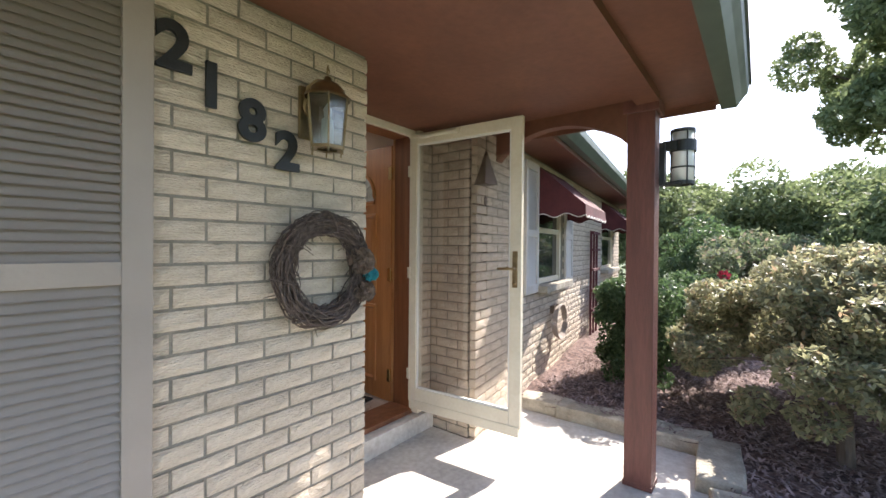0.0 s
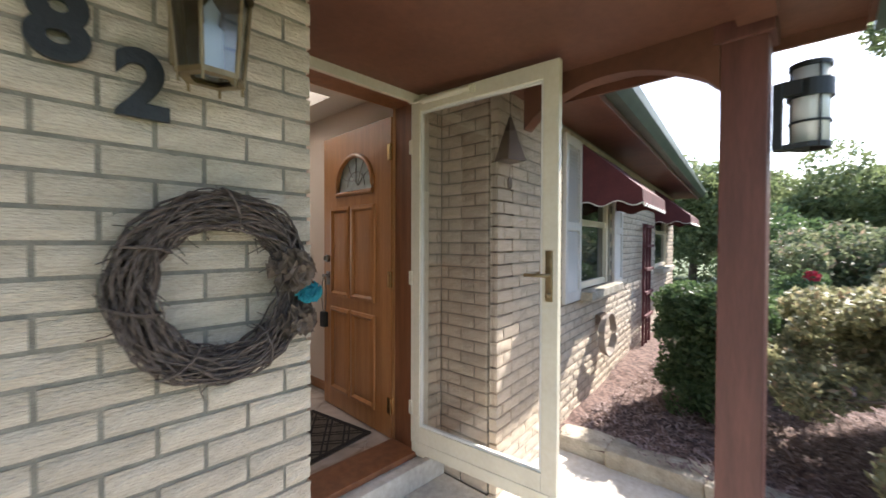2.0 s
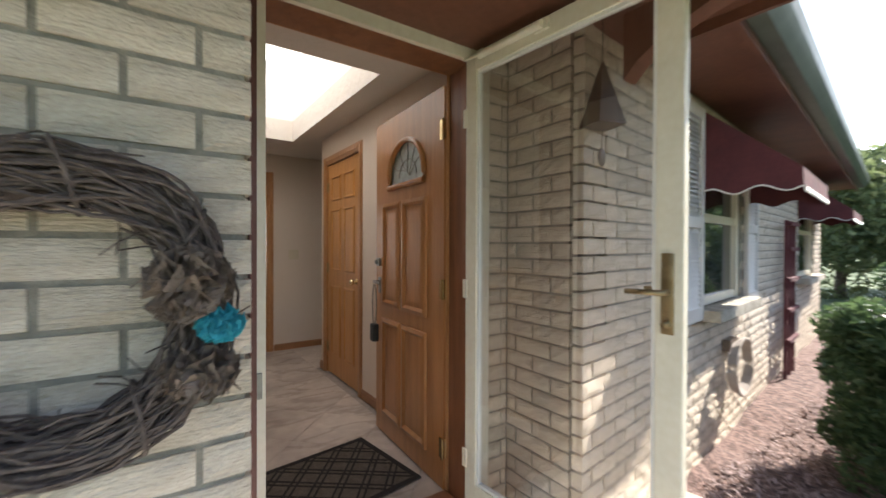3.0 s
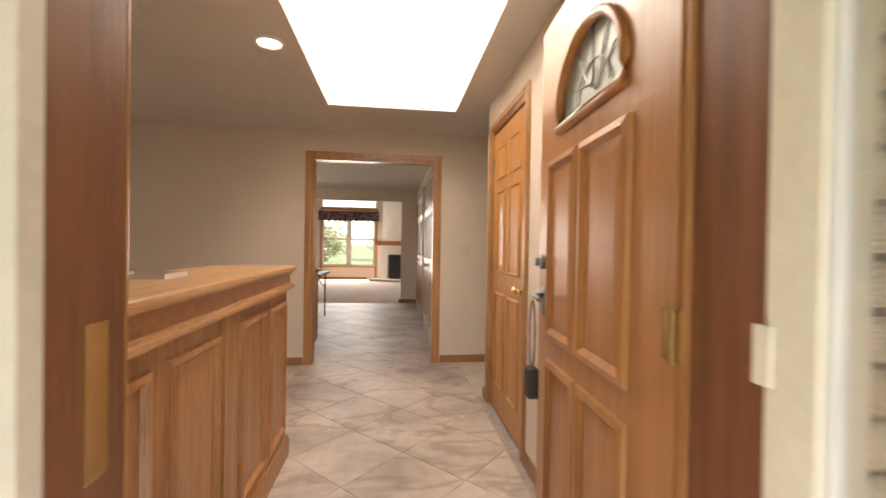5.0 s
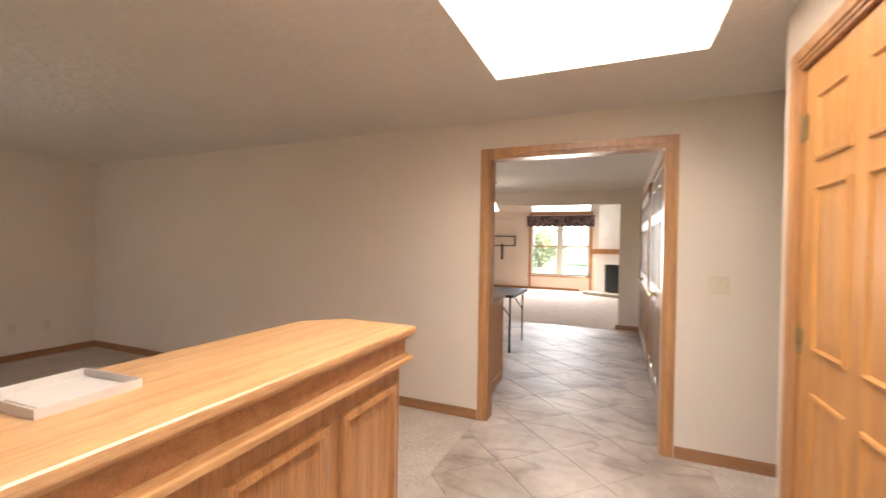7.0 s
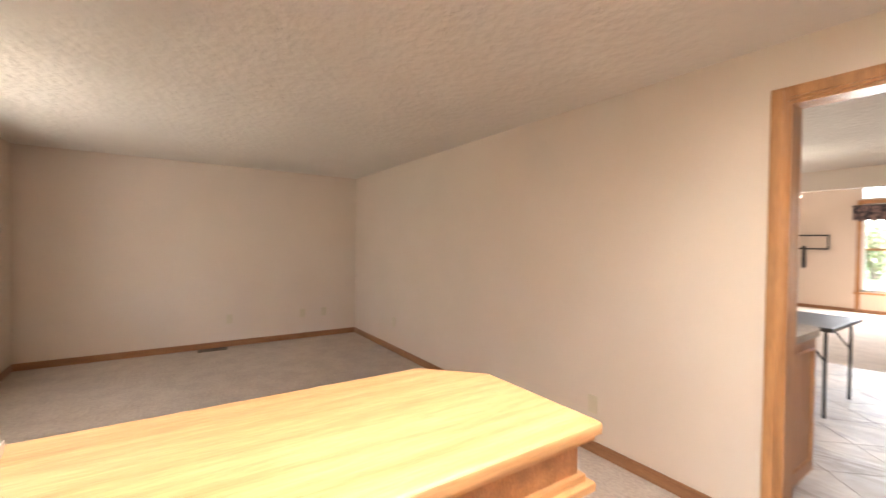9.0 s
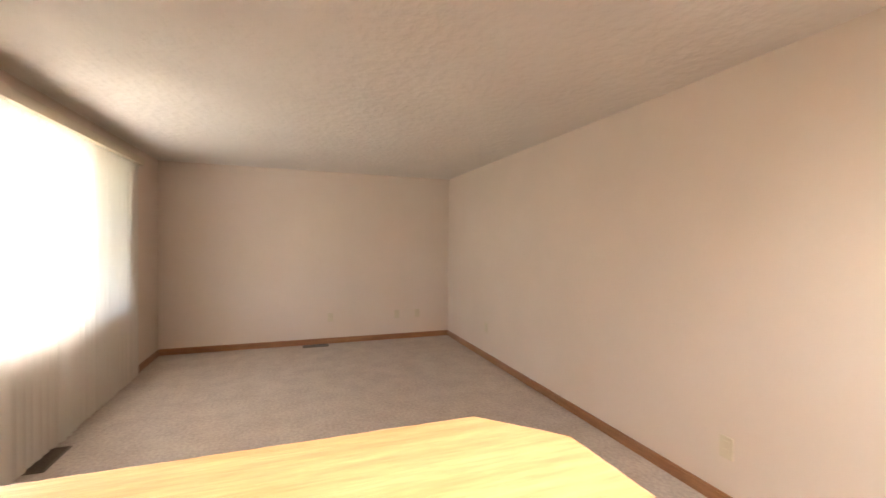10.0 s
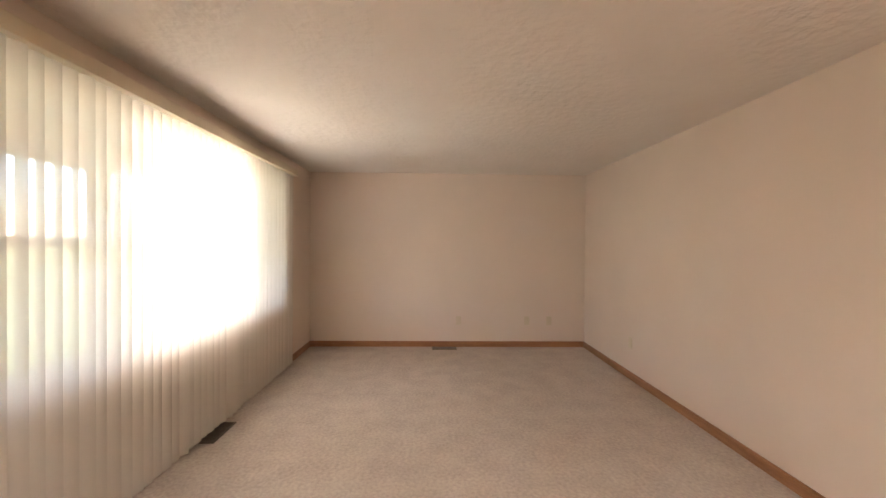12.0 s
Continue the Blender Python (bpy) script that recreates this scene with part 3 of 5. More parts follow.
part("case", bx(bmesh.new(), p1.x - 0.02, p1.x + 0.02, p1.y - 0.03, p1.y + 0.03, p1.z - 0.11, p1.z + 0.004, 0.008), M_BLACK, lb)

# door frame
bm = box(0.050, DX0, 0.662, 0.720, 0.0, DZ)
bx(bm, 0.113, DX0, 0.610, 0.662, 0.0, DZ)
bx(bm, DX1, DX1 + 0.028, 0.662, 0.750, 0.0, DZ)
bx(bm, 0.050, DX1 + 0.028, 0.662, 0.86, DZ, DZ + 0.028)
bx(bm, 0.050, 0.064, 0.720, 0.858, 0.0, DZ)
bx(bm, DX1 + 0.012, DX1 + 0.028, 0.750, 0.858, 0.0, DZ)
df = setting("door_frame", bm, M_BROWNJAMB, "red-brown stained entry door frame", "door frame")
part("strike_plate", bx(bmesh.new(), DX0, DX0 + 0.003, 0.668, 0.705, 0.90, 1.09, 0.001), M_SHINY, df, "polished brass strike plate")
setting("trim_entry", casing(bmesh.new(), "x", 0.064, DX1, DZ, 0.86, back=1), M_OAK, "oak casing inside the entry door", "door casing")
bm = box(0.112, 0.140, 0.578, 0.608, 0.0, DZ + 0.028)
bx(bm, 1.024, DX1 + 0.028, 0.578, 0.660, 0.0, DZ + 0.028)
bx(bm, 0.112, DX1 + 0.028, 0.578, 0.660, DZ + 0.028, DZ + 0.08)
bx(bm, 0.140, 1.024, 0.615, 0.64, DZ - 0.03, DZ + 0.026)
sf = setting("trim_storm_frame", bm, M_CREAM, "cream metal storm door frame", "door frame")
bm = bx(bmesh.new(), 0.106, 0.128, 0.566, 0.578, 0.76, 0.84, 0.002)
for z in (0.775, 0.80, 0.825):
    rod(bm, (0.117, 0.566, z), (0.117, 0.562, z), 0.004, seg=8)
part("latch_keeper", bm, M_STEEL, sf, "screwed steel latch keeper")
setting("trim_brick_mould", box(0.090, 0.110, 0.556, 0.660, 0.0, DZ + 0.08), M_POST, "maroon painted strip between brick and storm frame", "trim")
bm = box(DX0, DX1, 0.64, 0.87, -0.02, 0.018, 0.004)
bx(bm, 0.064, DX0, 0.722, 0.868, -0.02, 0.016)
setting("threshold", bm, M_BROWNJAMB, "worn wooden threshold of the front door", "threshold")

# storm door, swung outwards
ang = math.degrees(math.atan2(-0.235 - 0.64, 1.067 - 0.997))
S1 = Matrix.Translation((0.997, 0.635, 0)) @ Matrix.Rotation(radians(ang), 4, "Z")
sd = thing("storm_door", "open cream metal storm door with a full glass pane", "door", m=S1)
W2, Z0, Z1 = 0.885, 0.10, 2.07
for n, a in (("stile", (0, 0.065, -0.018, 0.018, Z0, Z1, 0.004)), ("stile", (W2 - 0.075, W2, -0.018, 0.018, Z0, Z1, 0.004)), ("top_rail", (0.065, W2 - 0.075, -0.018, 0.018, Z1 - 0.075, Z1, 0.004)), ("bottom_rail", (0.065, W2 - 0.075, -0.018, 0.018, Z0, Z0 + 0.10, 0.004))):
    part(n, box(*a), M_CREAM, sd)
part("door_sweep", box(0.01, W2 - 0.01, -0.022, 0.022, Z0 - 0.05, Z0 + 0.012, 0.003), M_CREAM, sd)
g = part("glass_pane", box(0.06, W2 - 0.07, -0.003, 0.003, Z0 + 0.095, Z1 - 0.07), M_GLASS, sd)
g.visible_shadow = False
bm = bmesh.new()
for a in ((0.065, 0.077, Z0 + 0.1, Z1 - 0.075), (W2 - 0.087, W2 - 0.075, Z0 + 0.1, Z1 - 0.075)):
    bx(bm, a[0], a[1], -0.010, 0.010, a[2], a[3])
for z in (Z0 + 0.1, Z1 - 0.087):
    bx(bm, 0.077, W2 - 0.087, -0.010, 0.010, z, z + 0.012)
part("glazing_bead", bm, M_WHITE, sd)
bm = bmesh.new()
for s in (-1, 1):
    bx(bm, W2 - 0.056, W2 - 0.022, s * 0.018, s * 0.026, 0.99, 1.22, 0.003)
    rod(bm, (W2 - 0.04, s * 0.022, 1.11), (W2 - 0.04, s * 0.062, 1.11), 0.009)
    rod(bm, (W2 - 0.034, s * 0.06, 1.11), (W2 - 0.14, s * 0.064, 1.108), 0.008)
    rod(bm, (W2 - 0.04, s * 0.022, 1.02), (W2 - 0.04, s * 0.04, 1.02), 0.012)
part("lever_handle", bm, M_BRASS, sd, "aged brass lever handle with long plate", True)
bm = rod(bmesh.new(), (0.10, -0.035, Z1 - 0.03), (0.42, -0.035, Z1 - 0.03), 0.016, seg=12)
rod(bm, (0.02, -0.05, Z1 - 0.03), (0.10, -0.035, Z1 - 0.03), 0.006)
bx(bm, 0.38, 0.44, -0.03, -0.018, Z1 - 0.05, Z1 - 0.01)
part("door_closer", bm, M_CREAM, sd, "tubular closer on the top rail")
for z in (0.3, 1.05, 1.8):
    part("hinge", box(-0.012, 0.012, -0.024, -0.016, z - 0.04, z + 0.04, 0.002), M_CREAM, sd)

# ---- oak half-wall cabinet ----
BX0, BX1, BY0, BY1, BT = -0.475, -0.055, 0.88, 2.545, 1.062
cab = thing("oak_cabinet", "long honey oak half-wall cabinet with moulded panels", "cabinet")
def plan(o):
    return [(BX0 + 0.03 - o, BY0), (BX1 - 0.03 + o, BY0), (BX1 - 0.03 + o, BY1 - 0.03 + o), (BX0 + 0.12, BY1 - 0.03 + o), (BX0 + 0.03 - o, BY1 - 0.12)]
part("body", prism(bmesh.new(), plan(-0.012), "z", 0.0, 0.99), M_OAK, cab)
bm = prism(bmesh.new(), plan(0.03), "z", BT - 0.022, BT)
bmesh.ops.bevel(bm, geom=[e for e in bm.edges if abs(e.verts[0].co.z - BT) < 1e-4 and abs(e.verts[1].co.z - BT) < 1e-4], offset=0.009, segments=3, profile=0.6, affect="EDGES")
part("top", bm, M_OAKLIT, cab, "pale grained oak top with eased edge")
bm = prism(bmesh.new(), plan(0.022), "z", BT - 0.034, BT - 0.022)
part("top_moulding", bm, M_OAKLIT, cab)
part("cove_strip", prism(bmesh.new(), plan(0.012), "z", BT - 0.042, BT - 0.034), M_OAKX, cab)
bm = prism(bmesh.new(), plan(0.002), "z", BT - 0.095, BT - 0.042)
part("frieze", bm, M_OAKX, cab, "oak frieze board under the top")
bm = prism(bmesh.new(), plan(0.012), "z", BT - 0.108, BT - 0.095)
prism(bm, plan(0.024), "z", BT - 0.122, BT - 0.108)
prism(bm, plan(0.006), "z", BT - 0.134, BT - 0.122)
part("band_moulding", bm, M_OAKLIT, cab)
bm = prism(bmesh.new(), plan(0.006), "z", 0.0, 0.10)
prism(bm, plan(0.0), "z", 0.10, 0.118)
part("plinth", bm, M_OAKX, cab)
XF = BX1 - 0.042
for y0, y1 in ((0.90, 1.215), (1.29, 1.61), (1.80, 2.115), (2.165, 2.465)):
    part("panel", raised_panel(bmesh.new(), y0, y1, 0.16, 0.875, XF, 1, 0.034, 1.7), M_OAK, cab)
part("pilaster", box(XF, XF + 0.012, 1.645, 1.755, 0.118, BT - 0.134), M_OAK, cab)
XB = BX0 + 0.042
for y0, y1 in ((0.90, 1.35), (1.42, 1.87), (1.94, 2.36)):
    part("panel", raised_panel(bmesh.new(), y0, y1, 0.16, 0.885, XB, -1, 0.026), M_OAK, cab)

tray = thing("plastic_tray", "shallow clear plastic tray lying on the oak cabinet", "tray", m=Matrix.Translation((-0.345, 1.66, BT)) @ Matrix.Diagonal((0.9, 0.6, 0.5, 1)) @ Matrix.Rotation(radians(3), 4, "Z"))
bm = box(-0.10, 0.10, -0.14, 0.14, 0, 0.004)
for a in ((-0.10, 0.10, -0.14, -0.135), (-0.10, 0.10, 0.135, 0.14), (-0.10, -0.095, -0.135, 0.135), (0.095, 0.10, -0.135, 0.135)):
    bx(bm, *a, 0.004, 0.035)
part("tray_body", bm, M_FROST, tray)
part("tray_rim", bx(bmesh.new(), -0.055, 0.055, -0.10, 0.10, 0.004, 0.012, 0.003), M_FROST, tray)

# ---- vertical blinds ----
bl = thing("vertical_blind", "closed cream vertical blind hanging over the wide window", "blind")
part("headrail", bx(bmesh.new(), -4.60, -1.05, 0.605, 0.715, 2.095, 2.165, 0.004), M_PLATE, bl, "cream valance board")
slat = bmesh.new()
cols = []
for i in range(7):
    u = i / 6 - 0.5
    cols.append([slat.verts.new((u * 0.092, 0.010 * (1 - 4 * u * u), z)) for z in (0.0, 2.06)])
for a, b in zip(cols, cols[1:]):
    slat.faces.new((a[0], b[0], b[1], a[1]))
sme = mesh_of("slat", slat, M_BLIND, True)
rng = random.Random(4)
x = -4.545
while x < -1.08:
    o = new("slat", sme)
    o.parent = bl
    gap = abs(x + 2.57) < 0.04 or abs(x + 3.18) < 0.04
    o.matrix_world = Matrix.Translation((x, 0.66 + rng.uniform(-0.006, 0.006), 0.035)) @ Matrix.Rotation(radians(-rng.uniform(10, 27) - (30 if gap else 0)), 4, "Z")
    x += 0.078

# living-room window
win = tagged(thing("window_1", "wide white living room window with two side sashes", "window"), kind="structure")
bm = bmesh.new()
for a in ((WX0, WX1, WZ0, WZ0 + 0.05), (WX0, WX1, WZ1 - 0.05, WZ1)):
    bx(bm, a[0], a[1], 0.42, 0.50, a[2], a[3])
for a in (WX0, -3.66, -2.26, WX1 - 0.06):
    bx(bm, a, a + 0.06, 0.42, 0.50, WZ0 + 0.05, WZ1 - 0.05)
part("window_frame", bm, M_WHITE, win)
for a, b in ((WX0 + 0.06, -3.66), (-2.20, WX1 - 0.06)):
    part("meeting_rail", box(a, b, 0.43, 0.49, 1.33, 1.38), M_WHITE, win)
for a, b in ((WX0 + 0.06, -3.66), (-3.60, -2.26), (-2.20, WX1 - 0.06)):
    g = part("pane", box(a, b, 0.455, 0.461, WZ0 + 0.05, WZ1 - 0.05), M_GLASS, win)
    g.visible_shadow = False

# ---- small fittings ----
def plate(x, y, z, n, holes=2, w=0.07, h=0.115, name="wall_outlet", label="ivory plastic double wall outlet", cat="outlet"):
    t = thing(name, label, cat, m=Matrix.Translation((x, y, z)) @ Matrix.Rotation(math.atan2(n[1], n[0]), 4, "Z"))
    cover = part("cover_plate", bx(bmesh.new(), 0, 0.006, -w / 2, w / 2, -h / 2, h / 2, 0.002), M_PLATE, t)
    for k in range(holes):
        if name == "wall_outlet":
            z0 = (k - 0.5) * 0.045
            part("socket", bx(bmesh.new(), 0.006, 0.009, -0.017, 0.017, z0 - 0.015, z0 + 0.015, 0.002), M_PLATE, cover)
        else:
            y0 = (k - (holes - 1) / 2) * 0.046
            part("toggle", bx(bmesh.new(), 0.006, 0.018, y0 - 0.006, y0 + 0.006, -0.012, 0.014, 0.002), M_PLATE, cover)
    return t


for y in (2.56, 3.47, 3.77):
    plate(XW, y, 0.35, (1, 0))
plate(-1.29, YH, 0.315, (0, -1))
plate(-4.16, YH, 0.37, (0, -1))
plate(1.19, YH, 1.127, (0, -1), 2, 0.117, 0.117, "light_switch", "ivory double light switch on the beige wall", "switch")


def floor_vent(x, y, rz):
    v = thing("floor_vent", "brown metal floor register set in the carpet", "floor vent", m=Matrix.Translation((x, y, 0)) @ Matrix.Rotation(radians(rz), 4, "Z"))
    bm = box(-0.16, 0.16, -0.065, -0.05, 0, 0.007)
    bx(bm, -0.16, 0.16, 0.05, 0.065, 0, 0.007)
    bx(bm, -0.16, -0.145, -0.05, 0.05, 0, 0.007)
    bx(bm, 0.145, 0.16, -0.05, 0.05, 0, 0.007)
    bx(bm, -0.145, 0.145, -0.05, 0.05, 0, 0.002)
    part("vent_frame", bm, M_VENT, v)
    for k in range(14):
        part("vent_slat", box(-0.135 + k * 0.02, -0.127 + k * 0.02, -0.05, 0.05, 0.002, 0.006), M_VENT, v)
    return v


floor_vent(-5.35, 2.37, 90)
floor_vent(-2.98, 0.675, 0)

rl = thing("recessed_light", "lit recessed ceiling light with white trim ring", "ceiling light", m=Matrix.Translation((-0.21, 2.52, CEIL)))
part("trim_ring", lathe(bmesh.new(), [(0.062, 0.0), (0.066, -0.008), (0.085, -0.006), (0.09, 0.0)]), M_WHITE, rl, smooth=True)
part("bulb", lathe(bmesh.new(), [(0.064, -0.001), (0.04, -0.006), (0.001, -0.009)]), M_LAMPON, rl, smooth=True)

dm = thing("door_mat", "brown door mat with a dark crossed line pattern", "mat", m=Matrix.Translation((0.53, 1.28, 0)) @ Matrix.Rotation(radians(8), 4, "Z"))
part("mat_body", box(-0.44, 0.44, -0.30, 0.30, 0, 0.010, 0.003), M_MAT, dm)
bm = bmesh.new()
for a in ((-0.44, 0.44, -0.30, -0.27), (-0.44, 0.44, 0.27, 0.30), (-0.44, -0.41, -0.27, 0.27), (0.41, 0.44, -0.27, 0.27)):
    bx(bm, *a, 0.010, 0.013)
part("mat_border", bm, M_MATLINE, dm)
def seg_clip(px, py, dx, dy, hx, hy):
    t0, t1 = -9.0, 9.0
    for p, d, h in ((px, dx, hx), (py, dy, hy)):
        a, b = sorted(((-h - p) / d, (h - p) / d))
        t0, t1 = max(t0, a), min(t1, b)
    return t0, t1
for sgn in (1, -1):
    for k in range(-4, 5):
        for off in (-0.022, 0.022):
            px = k * 0.17 + off
            t0, t1 = seg_clip(px, 0, 0.7, sgn * 0.714, 0.405, 0.265)
            if t1 - t0 > 0.04:
                a = Vector((px + 0.7 * t0, sgn * 0.714 * t0, 0.0115))
                b = Vector((px + 0.7 * t1, sgn * 0.714 * t1, 0.0115))
                nrm = Vector((-sgn * 0.714, 0.7, 0)) * 0.006
                bm = bmesh.new()
                prism(bm, [((a + nrm).x, (a + nrm).y), ((b + nrm).x, (b + nrm).y), ((b - nrm).x, (b - nrm).y), ((a - nrm).x, (a - nrm).y)], "z", 0.0102 + 0.0004 * (sgn > 0), 0.012 + 0.0004 * (sgn > 0))
                part("mat_stripe", bm, M_MATLINE, dm)

# ---- kitchen and family room things ----
kc = thing("kitchen_cabinet", "oak base cabinet with rounded grey countertop", "cabinet")
part("body", box(-1.0, -0.37, 4.42, 5.0, 0.09, 0.87), M_OAK, kc)
part("toe_kick", box(-1.0, -0.42, 4.42, 4.95, 0.0, 0.09), M_OAKX, kc)
part("panel", raised_panel(bmesh.new(), 4.48, 4.94, 0.16, 0.80, -0.37, 1), M_OAK, kc)
bm = prism(bmesh.new(), [(-1.02, 4.38), (-0.34, 4.38), (-0.34, 4.88)] + [(-0.46 + 0.12 * math.cos(i * math.pi / 12), 4.93 + 0.12 * math.sin(i * math.pi / 12)) for i in range(1, 7)] + [(-1.02, 5.05)], "z", 0.87, 0.91)
part("countertop", bm, M_COUNTER, kc, "grey laminate countertop")

ft = thing("folding_table", "black-topped folding table with thin metal legs", "table")
part("tabletop", bx(bmesh.new(), -2.4, -0.56, 6.2, 7.1, 0.70, 0.735, 0.008), M_BLACK, ft)
for x in (-0.62, -2.3):
    for y in (6.28, 7.02):
        bm = rod(bmesh.new(), (x, y, 0), (x, y, 0.70), 0.012)
        rod(bm, (x, y, 0.45), (x - 0.18, y, 0.70), 0.007)
        part("leg", bm, M_BLACK, ft)

pd = thing("pendant_lamp", "lit white bell-shaped glass pendant lamp over the table", "pendant lamp", m=Matrix.Translation((-1.13, 7.2, 0)))
part("shade", lathe(bmesh.new(), [(0.02, 2.02), (0.035, 2.0), (0.05, 1.95), (0.07, 1.90), (0.085, 1.87)]), M_SHADEON, pd, smooth=True)
part("stem", rod(bmesh.new(), (0, 0, 2.01), (0, 0, CEIL), 0.008), M_BRASS, pd)
part("canopy", lathe(bmesh.new(), [(0.01, CEIL - 0.03), (0.05, CEIL - 0.015), (0.055, CEIL)]), M_BRASS, pd, smooth=True)

fw = tagged(thing("window_2", "tall oak-framed double window in the family room", "window"), kind="structure")
bm = casing(bmesh.new(), "x", FX0, FX1, 2.30, FY, w=0.08, back=-1)
bx(bm, FX0 - 0.1, FX1 + 0.1, FY - 0.05, FY + 0.02, 0.40, 0.44)
part("casing", bm, M_OAK, fw)
bm = box(-1.03, -0.97, FY + 0.02, FY + 0.09, 0.42, 2.30)
for a, b in ((FX0, -1.03), (-0.97, FX1)):
    bx(bm, a, a + 0.05, FY + 0.03, FY + 0.08, 0.44, 2.30)
    bx(bm, b - 0.05, b, FY + 0.03, FY + 0.08, 0.44, 2.30)
    bx(bm, a, b, FY + 0.03, FY + 0.08, 0.44, 0.49)
    bx(bm, a, b, FY + 0.03, FY + 0.08, 2.25, 2.30)
part("window_frame", bm, M_WHITE, fw)
for a, b in ((FX0 + 0.05, -1.03), (-0.97, FX1 - 0.05)):
    part("meeting_rail", box(a, b, FY + 0.04, FY + 0.075, 1.32, 1.36), M_OAK, fw)
    g = part("pane", box(a, b, FY + 0.055, FY + 0.06, 0.49, 2.25), M_GLASS, fw)
    g.visible_shadow = False
vl = thing("valance", "dark patterned gathered valance over the window", "curtain")
bm = bmesh.new()
n = 90
for lo, hi in ((1.94, 2.27),):
    a = [bm.verts.new((FX0 - 0.13 + (FX1 - FX0 + 0.26) * i / n, FY - 0.10 + 0.02 * math.sin(i * 1.5), lo + 0.02 * math.sin(i * 0.75))) for i in range(n + 1)]
    b = [bm.verts.new((FX0 - 0.13 + (FX1 - FX0 + 0.26) * i / n, FY - 0.09 + 0.01 * math.sin(i * 1.5), hi)) for i in range(n + 1)]
    for i in range(n):
        bm.faces.new((a[i], a[i + 1], b[i + 1], b[i]))
part("cloth", bm, M_VALANCE, vl, smooth=True)
part("curtain_rod", rod(bmesh.new(), (FX0 - 0.15, FY - 0.085, 2.25), (FX1 + 0.15, FY - 0.085, 2.25), 0.012), M_BLACK, vl)

fp = thing("fireplace", "white brick corner fireplace with an oak mantel shelf", "fireplace", m=Matrix.Translation((0.62, 13.35, 0)) @ Matrix.Rotation(radians(-28), 4, "Z"))
bm = box(-0.62, -0.36, 0, 0.5, 0, 1.15)
bx(bm, 0.36, 0.75, 0, 0.5, 0, 1.15)
bx(bm, -0.36, 0.36, 0, 0.5, 0.86, 1.15)
bx(bm, -0.62, 0.75, 0.1, 0.5, 1.15, 4.1)
part("surround", bm, M_WHITE, fp)
part("firebox", box(-0.36, 0.36, 0.12, 0.48, 0.05, 0.86), M_BLACK, fp)
bm = bmesh.new()
for k in range(2):
    bx(bm, -0.33 + k * 0.34, -0.01 + k * 0.34, 0.02, 0.04, 0.10, 0.80)
part("glass_door", bm, M_DARKGLASS, fp)
part("mantel", bx(bmesh.new(), -0.72, 0.85, -0.14, 0.1, 1.15, 1.29, 0.01), M_OAK, fp)
part("hearth", bx(bmesh.new(), -0.8, 0.85, -0.42, 0.0, 0.0, 0.08, 0.01), M_STONE, fp, "low stone hearth")

sh = thing("wall_bracket", "black metal television bracket on the far wall", "bracket")
bm = bmesh.new()
for z in (1.32, 1.62):
    bx(bm, -3.2, -2.35, FY - 0.10, FY - 0.06, z, z + 0.035)
bx(bm, -3.2, -3.17, FY - 0.10, FY - 0.06, 1.355, 1.62)
bx(bm, -2.38, -2.35, FY - 0.10, FY - 0.06, 1.355, 1.62)
part("bracket_frame", bm, M_BLACK, sh)
part("bracket_arm", box(-2.82, -2.76, FY - 0.06, FY, 0.9, 1.4), M_BLACK, sh)


# ---- outside: ground, porch ----
PZ = -0.15
def grid_sheet(x0, x1, y0, y1, nx, ny, fz):
    bm = bmesh.new()
    vs = [[bm.verts.new((x0 + (x1 - x0) * i / nx, y0 + (y1 - y0) * j / ny, fz(x0 + (x1 - x0) * i / nx, y0 + (y1 - y0) * j / ny))) for j in range(ny + 1)] for i in range(nx + 1)]
    for i in range(nx):
        for j in range(ny):
            bm.faces.new((vs[i][j], vs[i + 1][j], vs[i + 1][j + 1], vs[i][j + 1]))
    return bm


setting("ground", box(-400, 400, -400, 400, -0.5, -0.31), M_LAWN, "lawn and earth reaching to the trees", "ground")
setting("porch_floor", prism(bmesh.new(), [(-4.2, -1.75), (0.9, -1.75), (1.05, -1.27), (1.95, -1.27), (1.95, 0.24), (1.19, 0.24), (1.19, 0.70), (-4.2, 0.70)], "z", -0.32, PZ), M_CONCRETE, "pale worn concrete porch floor", "porch floor")
setting("porch_step", bx(bmesh.new(), 0.0, 1.19, 0.56, 0.68, PZ + 0.002, -0.015, 0.008), M_CONCRETE, "concrete step below the front door", "step")
bed = setting("mulch_bed", grid_sheet(1.97, 16.0, -3.4, 1.3, 130, 50, lambda x, y: -0.08 + 0.05 * noise.noise((x * 1.3, y * 1.3, 0)) + 0.025 * noise.noise((x * 9, y * 9, 3))), M_MULCH, "dark red-brown mulch bed along the house", "mulch bed")
setting("mulch_bed_front", grid_sheet(0.9, 1.975, -3.4, -1.275, 30, 50, lambda x, y: -0.08 + 0.05 * noise.noise((x * 1.3, y * 1.3, 0)) + 0.025 * noise.noise((x * 9, y * 9, 3))), M_MULCH, "mulch bed in front of the porch edge", "mulch bed")
rng = random.Random(9)
vs, fs = [], []
